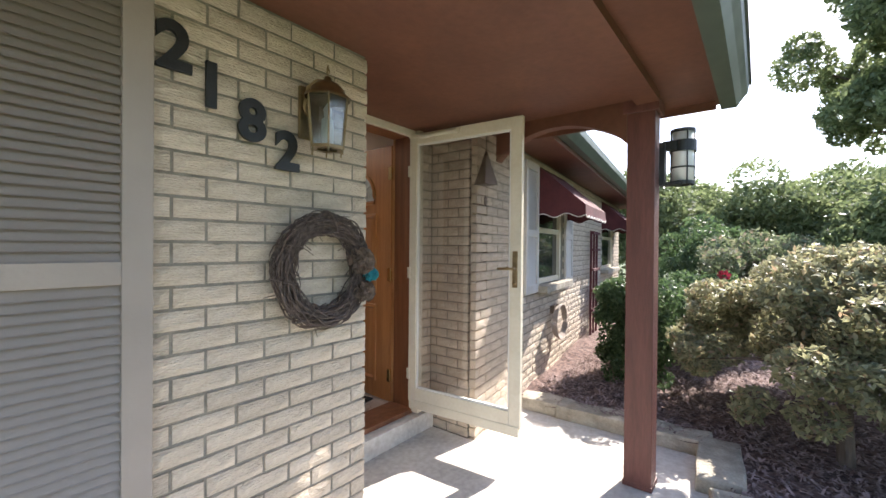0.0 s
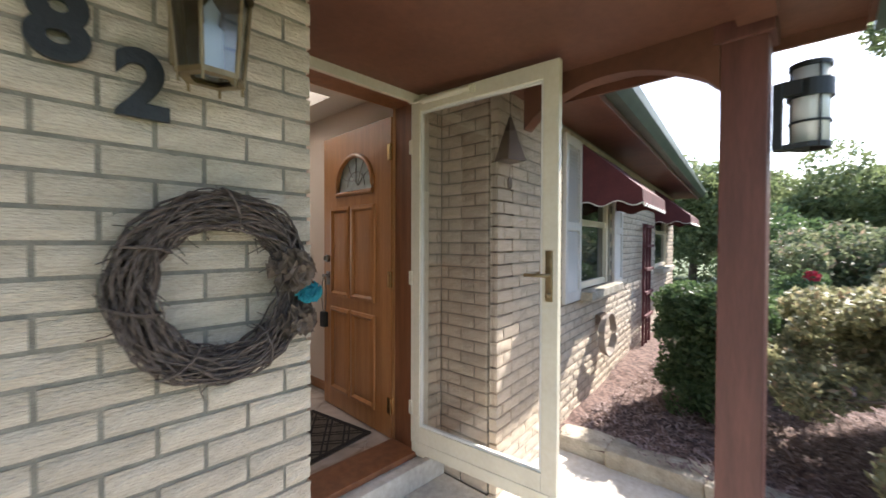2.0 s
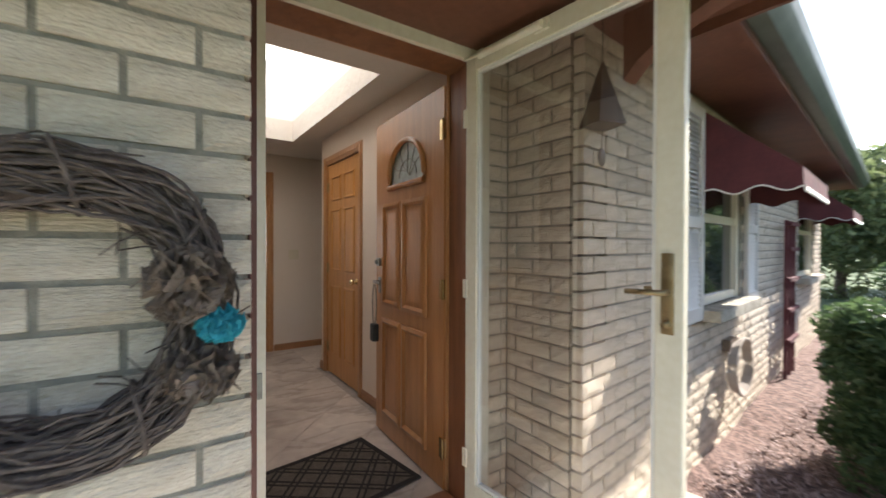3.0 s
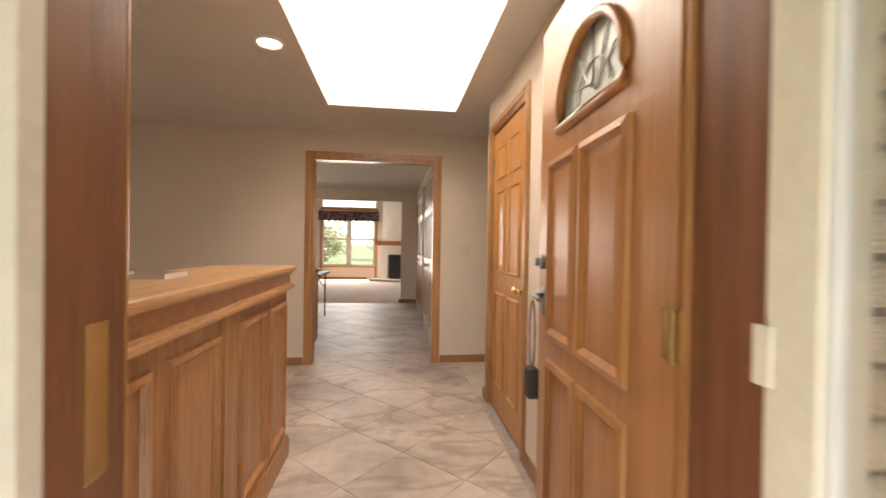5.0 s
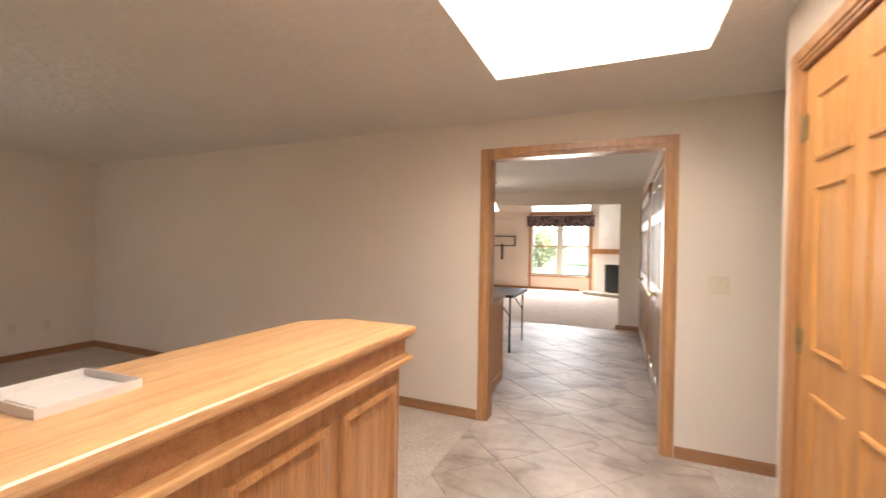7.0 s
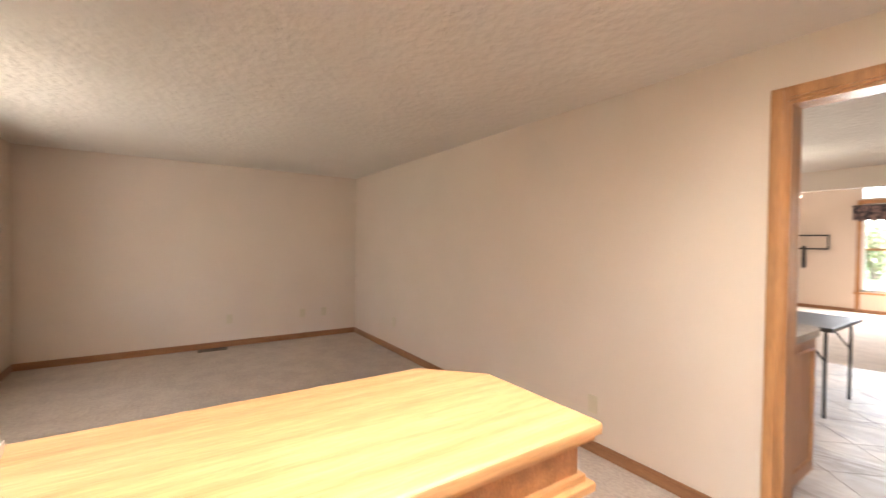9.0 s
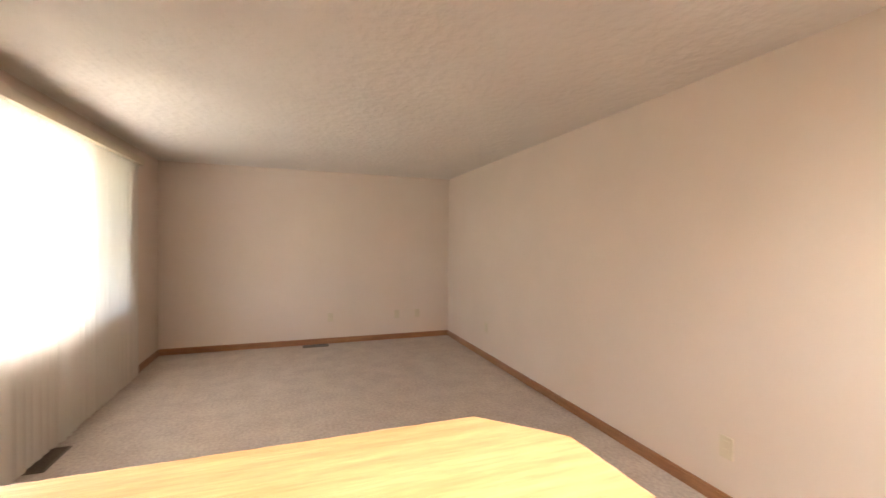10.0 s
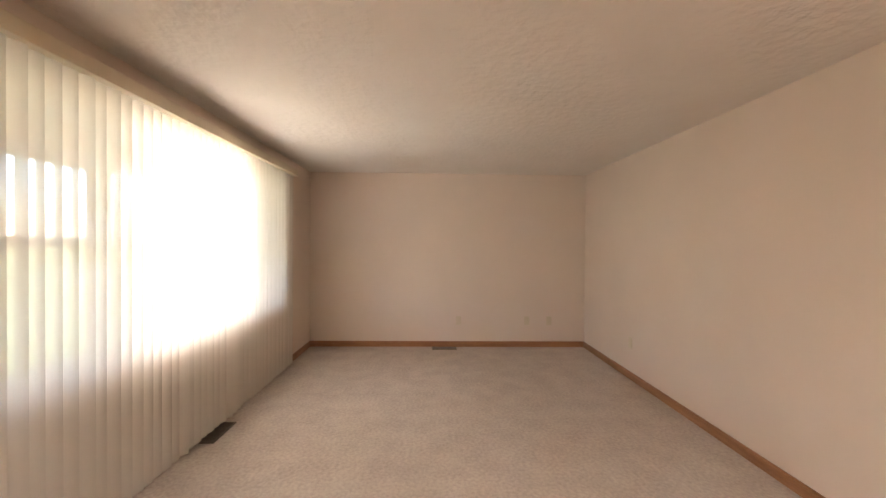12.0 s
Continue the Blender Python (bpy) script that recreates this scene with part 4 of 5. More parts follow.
for i in range(26000):
    x, y = 1.1 + 7 * rng.random() ** 1.6, rng.uniform(-3.0, 0.22)
    if x < 2.0 and y > -1.3:
        continue
    z = -0.07 + 0.05 * noise.noise((x * 1.3, y * 1.3, 0)) + rng.uniform(0, 0.02)
    a, L, w = rng.uniform(0, 6.28), rng.uniform(0.008, 0.03), rng.uniform(0.003, 0.007)
    dx, dy, t = math.cos(a) * L, math.sin(a) * L, rng.uniform(-0.012, 0.012)
    k = len(vs)
    vs += [(x - dx - dy * w / L, y - dy + dx * w / L, z - t), (x - dx + dy * w / L, y - dy - dx * w / L, z - t), (x + dx + dy * w / L, y + dy - dx * w / L, z + t + 0.004), (x + dx - dy * w / L, y + dy + dx * w / L, z + t)]
    fs.append((k, k + 1, k + 2, k + 3))
me = bpy.data.meshes.new("mulch_chips")
me.from_pydata(vs, [], fs)
me.materials.append(M_LITTER)
tagged(new("mulch_chips", me), "loose brown bark chips on the bed", "mulch", kind="stuff")

# edging stones
def stone(x, y, rz, L, w, h, seed):
    r = random.Random(seed)
    bm = bx(bmesh.new(), -L / 2, L / 2, -w / 2, w / 2, 0, h, 0.018)
    bmesh.ops.subdivide_edges(bm, edges=[e for e in bm.edges if e.calc_length() > 0.09], cuts=2, use_grid_fill=True)
    for v in bm.verts:
        n = noise.noise_vector(v.co * 7 + Vector((seed, 0, 0)))
        v.co += Vector((n.x, n.y, n.z if v.co.z > 0.02 else 0)) * 0.016
    o = new("edging_stone", mesh_of("edging_stone", bm, M_STONE))
    o.matrix_world = Matrix.Translation((x, y, PZ - 0.03)) @ Matrix.Rotation(radians(rz), 4, "Z")
    return tagged(o, "rough buff stone block edging the mulch bed", "edging stone", "bed edging stones")


stone(2.07, 0.07, 95, 0.34, 0.20, 0.13, 1)
stone(2.05, -0.38, 93, 0.54, 0.21, 0.14, 2)
stone(2.07, -0.92, 95, 0.54, 0.21, 0.13, 3)
stone(1.80, -1.24, 4, 0.62, 0.24, 0.13, 4)
stone(1.22, -1.36, 8, 0.46, 0.22, 0.12, 5)

# porch roof, beams, post
bm = box(-4.5, 1.60, -1.22, 0.70, 2.105, 2.16)
setting("porch_ceiling", bm, M_BROWN, "red-brown painted porch soffit", "soffit")
bm = box(-4.5, 1.62, -1.24, 0.2, 2.16, 2.40)
setting("porch_roof", bm, M_GUTTER, "low porch roof edge", "roof")
bm = bmesh.new()
bx(bm, -4.5, 1.25, -0.98, -0.86, 2.06, 2.105)
bx(bm, -4.5, 1.60, -1.235, -1.215, 2.085, 2.2)
bx(bm, 1.585, 1.605, -1.215, 0.2, 2.06, 2.2)
setting("beam_front", bm, M_BROWN, "red-brown porch beam and fascia boards", "beam")
YA0, YA1 = -0.80, 0.08
top = [(YA1, 2.105), (YA0, 2.105)]
arc = [(YA0, 1.86)] + [(YA0 + (YA1 - YA0) * i / 16, 1.86 + 0.17 * math.sin(math.pi * min(1, (i / 16) * 1.0)) ** 0.7) for i in range(1, 16)] + [(YA1, 1.86)]
setting("beam_arch", prism(bmesh.new(), top + arc, "x", 1.29, 1.37), M_BROWN, "red-brown arched bracket beam from post to house", "beam")
post = thing("porch_post", "square maroon-painted wooden porch post", "post")
part("shaft", bx(bmesh.new(), 1.30, 1.44, -0.95, -0.80, PZ, 2.105, 0.006), M_POST, post)
part("base", bx(bmesh.new(), 1.295, 1.445, -0.955, -0.795, PZ, PZ + 0.03, 0.004), M_POST, post)
part("capital", bx(bmesh.new(), 1.28, 1.46, -0.97, -0.78, 2.03, 2.104, 0.006), M_POST, post)
bm = prism(bmesh.new(), [(-1.37, 2.2), (-1.235, 2.2), (-1.235, 2.07), (-1.31, 2.07), (-1.335, 2.11), (-1.36, 2.14)], "x", -4.5, 1.66)
bx(bm, -4.5, 1.66, -1.378, -1.355, 2.185, 2.205)
setting("gutter_porch", bm, M_GUTTER, "dark green metal gutter on the porch eave", "gutter")

# porch lantern on the post
ln = thing("post_lantern", "black cage lantern with white opal glass on the post", "lantern", m=Matrix.Translation((1.50, -1.06, 1.62)))
part("glass_cylinder", lathe(bmesh.new(), [(0.001, 0.02), (0.058, 0.02), (0.058, 0.31), (0.001, 0.31)], seg=24), M_OPAL, ln, smooth=True)
for z, h, r in ((0.0, 0.02, 0.064), (0.095, 0.008, 0.066), (0.19, 0.065, 0.072), (0.305, 0.018, 0.066)):
    part("cage_ring", lathe(bmesh.new(), [(r - 0.008, z), (r, z), (r, z + h), (r - 0.008, z + h), (r - 0.008, z)], seg=24), M_BLACK, ln)
for k in range(4):
    a = k * math.pi / 2 + 0.5
    part("cage_bar", rod(bmesh.new(), (0.064 * math.cos(a), 0.064 * math.sin(a), 0.0), (0.064 * math.cos(a), 0.064 * math.sin(a), 0.32), 0.004, seg=6), M_BLACK, ln)
bm = bx(bmesh.new(), -0.115, -0.055, 0.075, 0.105, -0.01, 0.24, 0.004)
bx(bm, -0.09, -0.05, 0.02, 0.09, 0.195, 0.25, 0.004)
bx(bm, -0.09, -0.02, 0.0, 0.09, -0.006, 0.012)
part("wall_mount", bm, M_BLACK, ln)

# ---- brick walls ----
CH, BL = 0.0704, 0.2005
def brick_mesh(L, H, D, seed):
    bm = bmesh.new()
    nx, nz = max(2, round(L / 0.028)), 3
    r = random.Random(seed)
    f = [[bm.verts.new((L * i / nx, -0.006 * noise.noise((i * 0.55 + seed * 7, j * 1.9, seed)) - (0.0 if 0 < i < nx and 0 < j < nz else -0.004), H * j / nz)) for j in range(nz + 1)] for i in range(nx + 1)]
    for i in range(nx):
        for j in range(nz):
            bm.faces.new((f[i][j], f[i + 1][j], f[i + 1][j + 1], f[i][j + 1]))
    edge = [f[i][0] for i in range(nx + 1)] + [f[nx][j] for j in range(1, nz + 1)] + [f[i][nz] for i in range(nx - 1, -1, -1)] + [f[0][j] for j in range(nz - 1, 0, -1)]
    back = [bm.verts.new((v.co.x, D, v.co.z)) for v in edge]
    n = len(edge)
    for i in range(n):
        bm.faces.new((edge[i], back[i], back[(i + 1) % n], edge[(i + 1) % n]))
    bmesh.ops.recalc_face_normals(bm, faces=bm.faces)
    return mesh_of("brick", bm, M_BRICK)


BRICKS = {}
def bricks(parent, org, rz, length, z0, z1, phase=0.0, holes=(), limit=300):
    """Running-bond bricks on a wall that starts at org and runs at rz degrees; the rest past limit is joined."""
    base = Matrix.Translation((org[0], org[1], 0)) @ Matrix.Rotation(radians(rz), 4, "Z")
    r = random.Random(int(length * 100))
    row, z, count, rest = 0, z0, 0, []
    cells = []
    while z + 0.03 < z1:
        u = -((phase + (row % 2) * 0.5) % 1.0) * BL
        while u < length - 0.012:
            a, b = max(u, 0), min(u + BL - 0.011, length)
            if b - a > 0.02:
                h = min(CH - 0.0105, z1 - z)
                if not any(q0 - 0.05 < (a + b) / 2 < q1 + 0.05 and w0 - 0.02 < z + h / 2 < w1 + 0.02 for q0, q1, w0, w1 in holes):
                    cells.append((a, z, b - a, h))
            u += BL
        z += CH
        row += 1
    cells.sort(key=lambda c: int(c[0] * 2))
    for i, (a, zz, L, h) in enumerate(cells):
        key = (round(L, 3), round(h, 3), r.randrange(5))
        if key not in BRICKS:
            BRICKS[key] = brick_mesh(L, h, 0.05, len(BRICKS) + 1)
        M = base @ Matrix.Translation((a, r.uniform(-0.002, 0.002), zz))
        if i < limit:
            o = new("brick", BRICKS[key])
            o.parent = parent
            o.matrix_world = M
        else:
            rest.append((BRICKS[key], M))
    if rest:
        vs, fs = [], []
        for me, M in rest:
            k = len(vs)
            vs += [tuple(M @ v.co) for v in me.vertices]
            fs += [tuple(k + q for q in p.vertices) for p in me.polygons]
        me = bpy.data.meshes.new("far_bricks")
        me.from_pydata(vs, [], fs)
        me.materials.append(M_BRICK)
        o = tagged(new("far_bricks", me), "rough cream bricks further along the wall", kind="stuff")
        o.parent = parent


# number wall, the pier at the porch; its mortar body stands behind the bricks
bm = box(-0.010, WX1, 0.008, 0.40, -0.3, 2.105)
bx(bm, WX1, WX0, 0.008, 0.40, -0.3, WZ0 - 0.06)
bx(bm, WX1, WX0, 0.008, 0.40, WZ1, 2.105)
bx(bm, WX0, -5.6, 0.008, 0.40, -0.3, 2.105)
bx(bm, -0.12, -0.010, 0.40, 0.70, -0.3, 2.105)
bx(bm, -0.010, 0.088, 0.576, 0.698, -0.3, 2.105)
w_num = setting("wall_numbers", bm, M_MORTAR, "cream rough-faced brick wall with black house numbers", "brick wall")
bm = box(1.208, 1.40, 0.258, 0.86, -0.3, 2.105)
bx(bm, 1.072, 1.208, 0.608, 0.698, -0.3, 2.105)
w_ret = setting("wall_return", bm, M_MORTAR, "cream rough-faced brick return beside the front door", "brick wall")
# right-hand front wall with windows
bm = bmesh.new()
bx(bm, 1.40, 2.62, 0.258, 0.5, -0.4, 2.3)
bx(bm, 2.62, 3.55, 0.258, 0.5, -0.4, 0.86)
bx(bm, 2.62, 3.55, 0.258, 0.5, 1.98, 2.3)
bx(bm, 3.55, 6.3, 0.258, 0.5, -0.4, 2.3)
bx(bm, 6.3, 7.6, 0.258, 0.5, -0.4, 0.86)
bx(bm, 6.3, 7.6, 0.258, 0.5, 1.98, 2.3)
bx(bm, 7.6, 8.4, 0.258, 0.5, -0.4, 2.3)
bx(bm, 8.3, 8.4, 0.5, 3.0, -0.4, 2.3)
w_front = setting("wall_front_wing", bm, M_MORTAR, "cream brick front wall with awning windows", "brick wall")
setting("wall_wing_back", box(5.0, 8.4, 3.0, 3.1, -0.3, 2.3), M_WALL, "plain back wall of the wing", "wall")

# wing eave
bm = box(1.62, 8.6, -0.12, 0.5, 2.13, 2.16)
setting("soffit_wing", bm, M_BROWN, "red-brown soffit of the long eave", "soffit")
bm = box(1.62, 8.6, -0.14, -0.12, 2.10, 2.28)
setting("fascia_wing", bm, M_BROWN, "red-brown fascia board", "fascia")
bm = prism(bmesh.new(), [(-0.27, 2.27), (-0.14, 2.27), (-0.14, 2.14), (-0.21, 2.14), (-0.24, 2.18), (-0.26, 2.21)], "x", 1.62, 8.6)
setting("gutter_wing", bm, M_GUTTER, "dark green metal gutter along the eave", "gutter")
bm = bmesh.new()
prism(bm, [(-0.2, 2.27), (4.0, 3.9), (4.0, 3.8), (-0.2, 2.17)], "x", 1.62, 8.6)
setting("roof_wing", bm, M_GUTTER, "low pitched dark roof of the wing", "roof")


def shutter(x0, x1, z0, z1, y, material, label, pitch=0.027):
    s = thing("shutter", label, "shutter", "window shutters")
    st = 0.075 if x1 - x0 > 0.38 else 0.05
    part("stile", bx(bmesh.new(), x0, x0 + st, y - 0.03, y, z0, z1, 0.003), material, s)
    part("stile", bx(bmesh.new(), x1 - st, x1, y - 0.03, y, z0, z1, 0.003), material, s)
    mid = z0 + (z1 - z0) * 0.46
    rails = ((z0, z0 + 0.08), (mid - 0.032, mid + 0.032), (z1 - 0.07, z1))
    for a, b in rails:
        part("rail", bx(bmesh.new(), x0 + st, x1 - st, y - 0.029, y, a, b, 0.002), material, s)
    part("backing", box(x0 + st, x1 - st, y - 0.004, y - 0.001, z0 + 0.08, z1 - 0.07), material, s)
    sl = mesh_of("slat", prism(bmesh.new(), [(-0.026, 0.0), (-0.022, 0.004), (-0.004, pitch + 0.006), (-0.004, 0.014)], "x", x0 + st, x1 - st), material)
    for a, b in ((rails[0][1], rails[1][0]), (rails[1][1], rails[2][0])):
        z = a
        while z < b - pitch * 0.8:
            o = new("slat", sl)
            o.parent = s
            o.location = (0, y, z)
            z += pitch
    return s


shutter(-1.30, -0.838, 0.40, 2.06, 0.0, M_SHUTTER, "taupe louvered shutter on the cream brick wall")

# house numbers
def digit(ch, x0, z0, h):
    cu = bpy.data.curves.new("digit", "FONT")
    cu.body, cu.size, cu.extrude, cu.offset, cu.bevel_depth = ch, h * 1.38, 0.006, 0.006, 0.001
    tmp = new("digit", cu)
    bpy.context.view_layer.update()
    me = bpy.data.meshes.new_from_object(tmp.evaluated_get(bpy.context.evaluated_depsgraph_get()))
    bpy.data.objects.remove(tmp)
    me.materials.clear()
    me.materials.append(M_BLACK)
    xs = [v.co.x for v in me.vertices]
    for v in me.vertices:
        v.co.x -= min(xs)
    o = new("house_number", me)
    o.matrix_world = Matrix.Translation((x0, -0.013, z0)) @ Matrix.Rotation(radians(90), 4, "X")
    return tagged(o, "black metal house number " + ch + " on cream brick", "house number", "house numbers")


digit("2", -0.832, 1.78, 0.142)
digit("1", -0.693, 1.695, 0.142)
digit("8", -0.59, 1.615, 0.142)
digit("2", -0.455, 1.532, 0.142)

# coach lamp
lm = thing("wall_lantern", "aged brass coach lantern with pale glass on brick", "wall lamp", m=Matrix.Translation((-0.30, -0.115, 1.61)) @ Matrix.Diagonal((1.12, 1.0, 1.02, 1)))
part("glass_body", lathe(bmesh.new(), [(0.001, 0.012), (0.058, 0.012), (0.072, 0.19), (0.001, 0.19)], seg=6), M_PALEGLASS, lm, "pale seeded glass panes")
part("candle", lathe(bmesh.new(), [(0.001, 0.015), (0.022, 0.015), (0.022, 0.11), (0.012, 0.12), (0.016, 0.15), (0.001, 0.175)], seg=12), M_OPAL, lm, "white candle sleeve and bulb", True)
for k in range(6):
    a = k * math.pi / 3
    part("glazing_bar", rod(bmesh.new(), (0.06 * math.cos(a), 0.06 * math.sin(a), 0.0), (0.075 * math.cos(a), 0.075 * math.sin(a), 0.195), 0.004, seg=6), M_BRASS, lm)
    part("foot", rod(bmesh.new(), (0.058 * math.cos(a), 0.058 * math.sin(a), -0.018), (0.058 * math.cos(a), 0.058 * math.sin(a), 0.004), 0.003, seg=6), M_BRASS, lm)
part("base_ring", lathe(bmesh.new(), [(0.04, 0.0), (0.062, 0.0), (0.062, 0.012), (0.04, 0.012)], seg=6), M_BRASS, lm)
part("roof_dome", lathe(bmesh.new(), [(0.078, 0.188), (0.078, 0.198), (0.062, 0.206), (0.058, 0.225), (0.04, 0.245), (0.018, 0.252), (0.012, 0.27), (0.001, 0.275)], seg=24), M_BRASS, lm, smooth=True)
bm = tube(bmesh.new(), [(0, 0, 0.27), (0, -0.008, 0.29), (0, 0, 0.315), (0, 0.006, 0.29), (0, 0, 0.272)], 0.003)
part("finial_loop", bm, M_BRASS, lm)
bm = tube(bmesh.new(), [(-0.01, 0.115, 0.12), (-0.03, 0.10, 0.17), (-0.03, 0.075, 0.24), (-0.015, 0.04, 0.262), (0, 0, 0.255)], 0.008, 8)
bx(bm, -0.05, 0.03, 0.10, 0.115, 0.05, 0.25, 0.006)
part("wall_arm", bm, M_BRASS, lm)

# wreath
wr = thing("vine_wreath", "round grapevine wreath with burlap and turquoise bow", "wreath", m=Matrix.Translation((-0.256, -0.045, 1.145)) @ Matrix.Diagonal((0.96, 1, 1, 1)))
rng = random.Random(3)
bm = bmesh.new()
for k in range(150):
    rad, ph, th = rng.uniform(0.155, 0.222), rng.uniform(0, 6.28), rng.uniform(0.5, 1.0)
    p1, p2, p3, span, dep = rng.uniform(0, 6.28), rng.uniform(0, 6.28), rng.uniform(0, 6.28), rng.uniform(2.0, 6.0), rng.uniform(-0.026, 0.03)
    pts = []
    for i in range(30):
        a = ph + span * i / 29
        rr = rad + 0.014 * math.sin(3 * a + p1) + 0.008 * math.sin(7 * a + p2)
        pts.append((rr * math.cos(a), dep + 0.014 * math.sin(4 * a + p3), rr * math.sin(a)))
    tube(bm, pts, 0.0036 * th, 5)
part("vine_ring", bm, M_TWIG, wr)
bm = bmesh.new()
for k in range(30):
    a, s = rng.uniform(0, 6.28), rng.choice((-1, 1))
    r0 = 0.185 + s * 0.03
    d = rng.uniform(0.02, 0.065)
    b = a + rng.uniform(-0.3, 0.3)
    tube(bm, [(r0 * math.cos(a), rng.uniform(-0.03, 0.02), r0 * math.sin(a)), ((r0 + s * d * .5) * math.cos((a + b) / 2), rng.uniform(-0.04, 0.02), (r0 + s * d * .5) * math.sin((a + b) / 2)), ((r0 + s * d) * math.cos(b), rng.uniform(-0.05, 0.02), (r0 + s * d) * math.sin(b))], 0.0014, 4)
tagged(part("loose_twig", bm, M_TWIG, wr), kind="stuff")
for a in (0.55, 1.45, 2.6, 3.35, 4.2, 5.3):
    bm = bmesh.new()
    pts = []
    for i in range(25):
        u = i / 24 * math.tau
        rr, aa = 0.19 + 0.05 * math.cos(u), a + 0.12 * math.cos(u) * (1 if a < 3 else -1)
        pts.append((rr * math.cos(aa), 0.002 - 0.044 * math.sin(u), rr * math.sin(aa)))
    part("binding_vine", tube(bm, pts, 0.0035, 5), M_TWIG, wr)


def ruffle(c, r, n, seed, squash=1.0):
    rg = random.Random(seed)
    bm = bmesh.new()
    for k in range(n):
        a, b = rg.uniform(0, 6.28), rg.uniform(-1.2, 1.2)
        d = Vector((math.cos(a) * math.cos(b), -abs(math.sin(b)) * 0.8 - 0.15, math.sin(a) * math.cos(b) * squash))
        q = d.to_track_quat("Z", "Y")
        o = Vector(c) + d * r * 0.25
        row = []
        for i in range(6):
            u = (i / 5 - 0.5) * r * 0.9
            row.append([bm.verts.new(o + q @ Vector((u, 0.18 * r * math.sin(i * 2.1 + k), 0))), bm.verts.new(o + q @ Vector((u * 1.25, 0.3 * r * math.sin(i * 2.6 + k), r * (0.62 - 0.3 * abs(i / 5 - 0.5)))))])
        for p, s in zip(row, row[1:]):
            bm.faces.new((p[0], s[0], s[1], p[1]))
    return bm


bow = part("burlap_bow", ruffle((0.165, -0.03, 0.035), 0.072, 26, 1), M_BURLAP, wr, "brown burlap rosette")
part("teal_flower", ruffle((0.205, -0.052, -0.022), 0.04, 40, 2, 0.7), M_TEAL, bow, "turquoise cloth flower")
part("burlap_tail", ruffle((0.18, -0.03, -0.095), 0.062, 22, 5), M_BURLAP, wr, "brown burlap ruffle")

# wind chime
ch = thing("wind_chime", "dark metal pyramid wind chime with a leaf clapper", "wind chime", m=Matrix.Translation((1.235, 0.19, 0)))
bm = bmesh.new()
bmesh.ops.create_cone(bm, cap_ends=True, segments=4, radius1=0.085, radius2=0.006, depth=0.24, matrix=Matrix.Translation((0, -0.06, 1.81)) @ Matrix.Rotation(0.5, 4, "Z"))
part("bell", bm, M_VENT, ch, "dark bronze pyramid bell")
part("cord", rod(bmesh.new(), (0, -0.06, 1.93), (0, -0.06, 2.105), 0.002, seg=5), M_BLACK, ch)
bm = rod(bmesh.new(), (0, -0.06, 1.60), (0, -0.06, 1.72), 0.0015, seg=5)
bmesh.ops.create_uvsphere(bm, u_segments=10, v_segments=6, radius=0.03, matrix=Matrix.Translation((0, -0.06, 1.575)) @ Matrix.Diagonal((0.8, 0.3, 1.2, 1)))
part("clapper", bm, M_VENT, ch)

# windows, shutters and awnings of the wing
def wing_window(name, x0, x1):
    w = tagged(thing(name, "cream-framed window with dark glass and stone sill", "window"), kind="structure")
    bm = bmesh.new()
    for a in ((x0, x0 + 0.06), (x1 - 0.06, x1)):
        bx(bm, a[0], a[1], 0.27, 0.34, 0.86, 1.98)
    for z in (0.86, 1.40, 1.92):
        bx(bm, x0 + 0.06, x1 - 0.06, 0.28, 0.34, z, z + 0.055)
    part("window_frame", bm, M_CREAM, w)
    part("pane", box(x0 + 0.06, x1 - 0.06, 0.305, 0.315, 0.915, 1.92), M_DARKGLASS, w)
    part("window_sill", bx(bmesh.new(), x0 - 0.08, x1 + 0.06, 0.13, 0.30, 0.79, 0.86, 0.006), M_STONE, w, "buff stone sill")


wing_window("window_3", 2.62, 3.55)
wing_window("window_4", 6.3, 7.6)
shutter(2.18, 2.55, 0.80, 2.06, 0.25, M_SHUTTER_W, "pale louvered shutter beside the awning window")
shutter(3.62, 3.98, 0.80, 2.06, 0.25, M_SHUTTER_W, "pale louvered shutter beside the awning window")


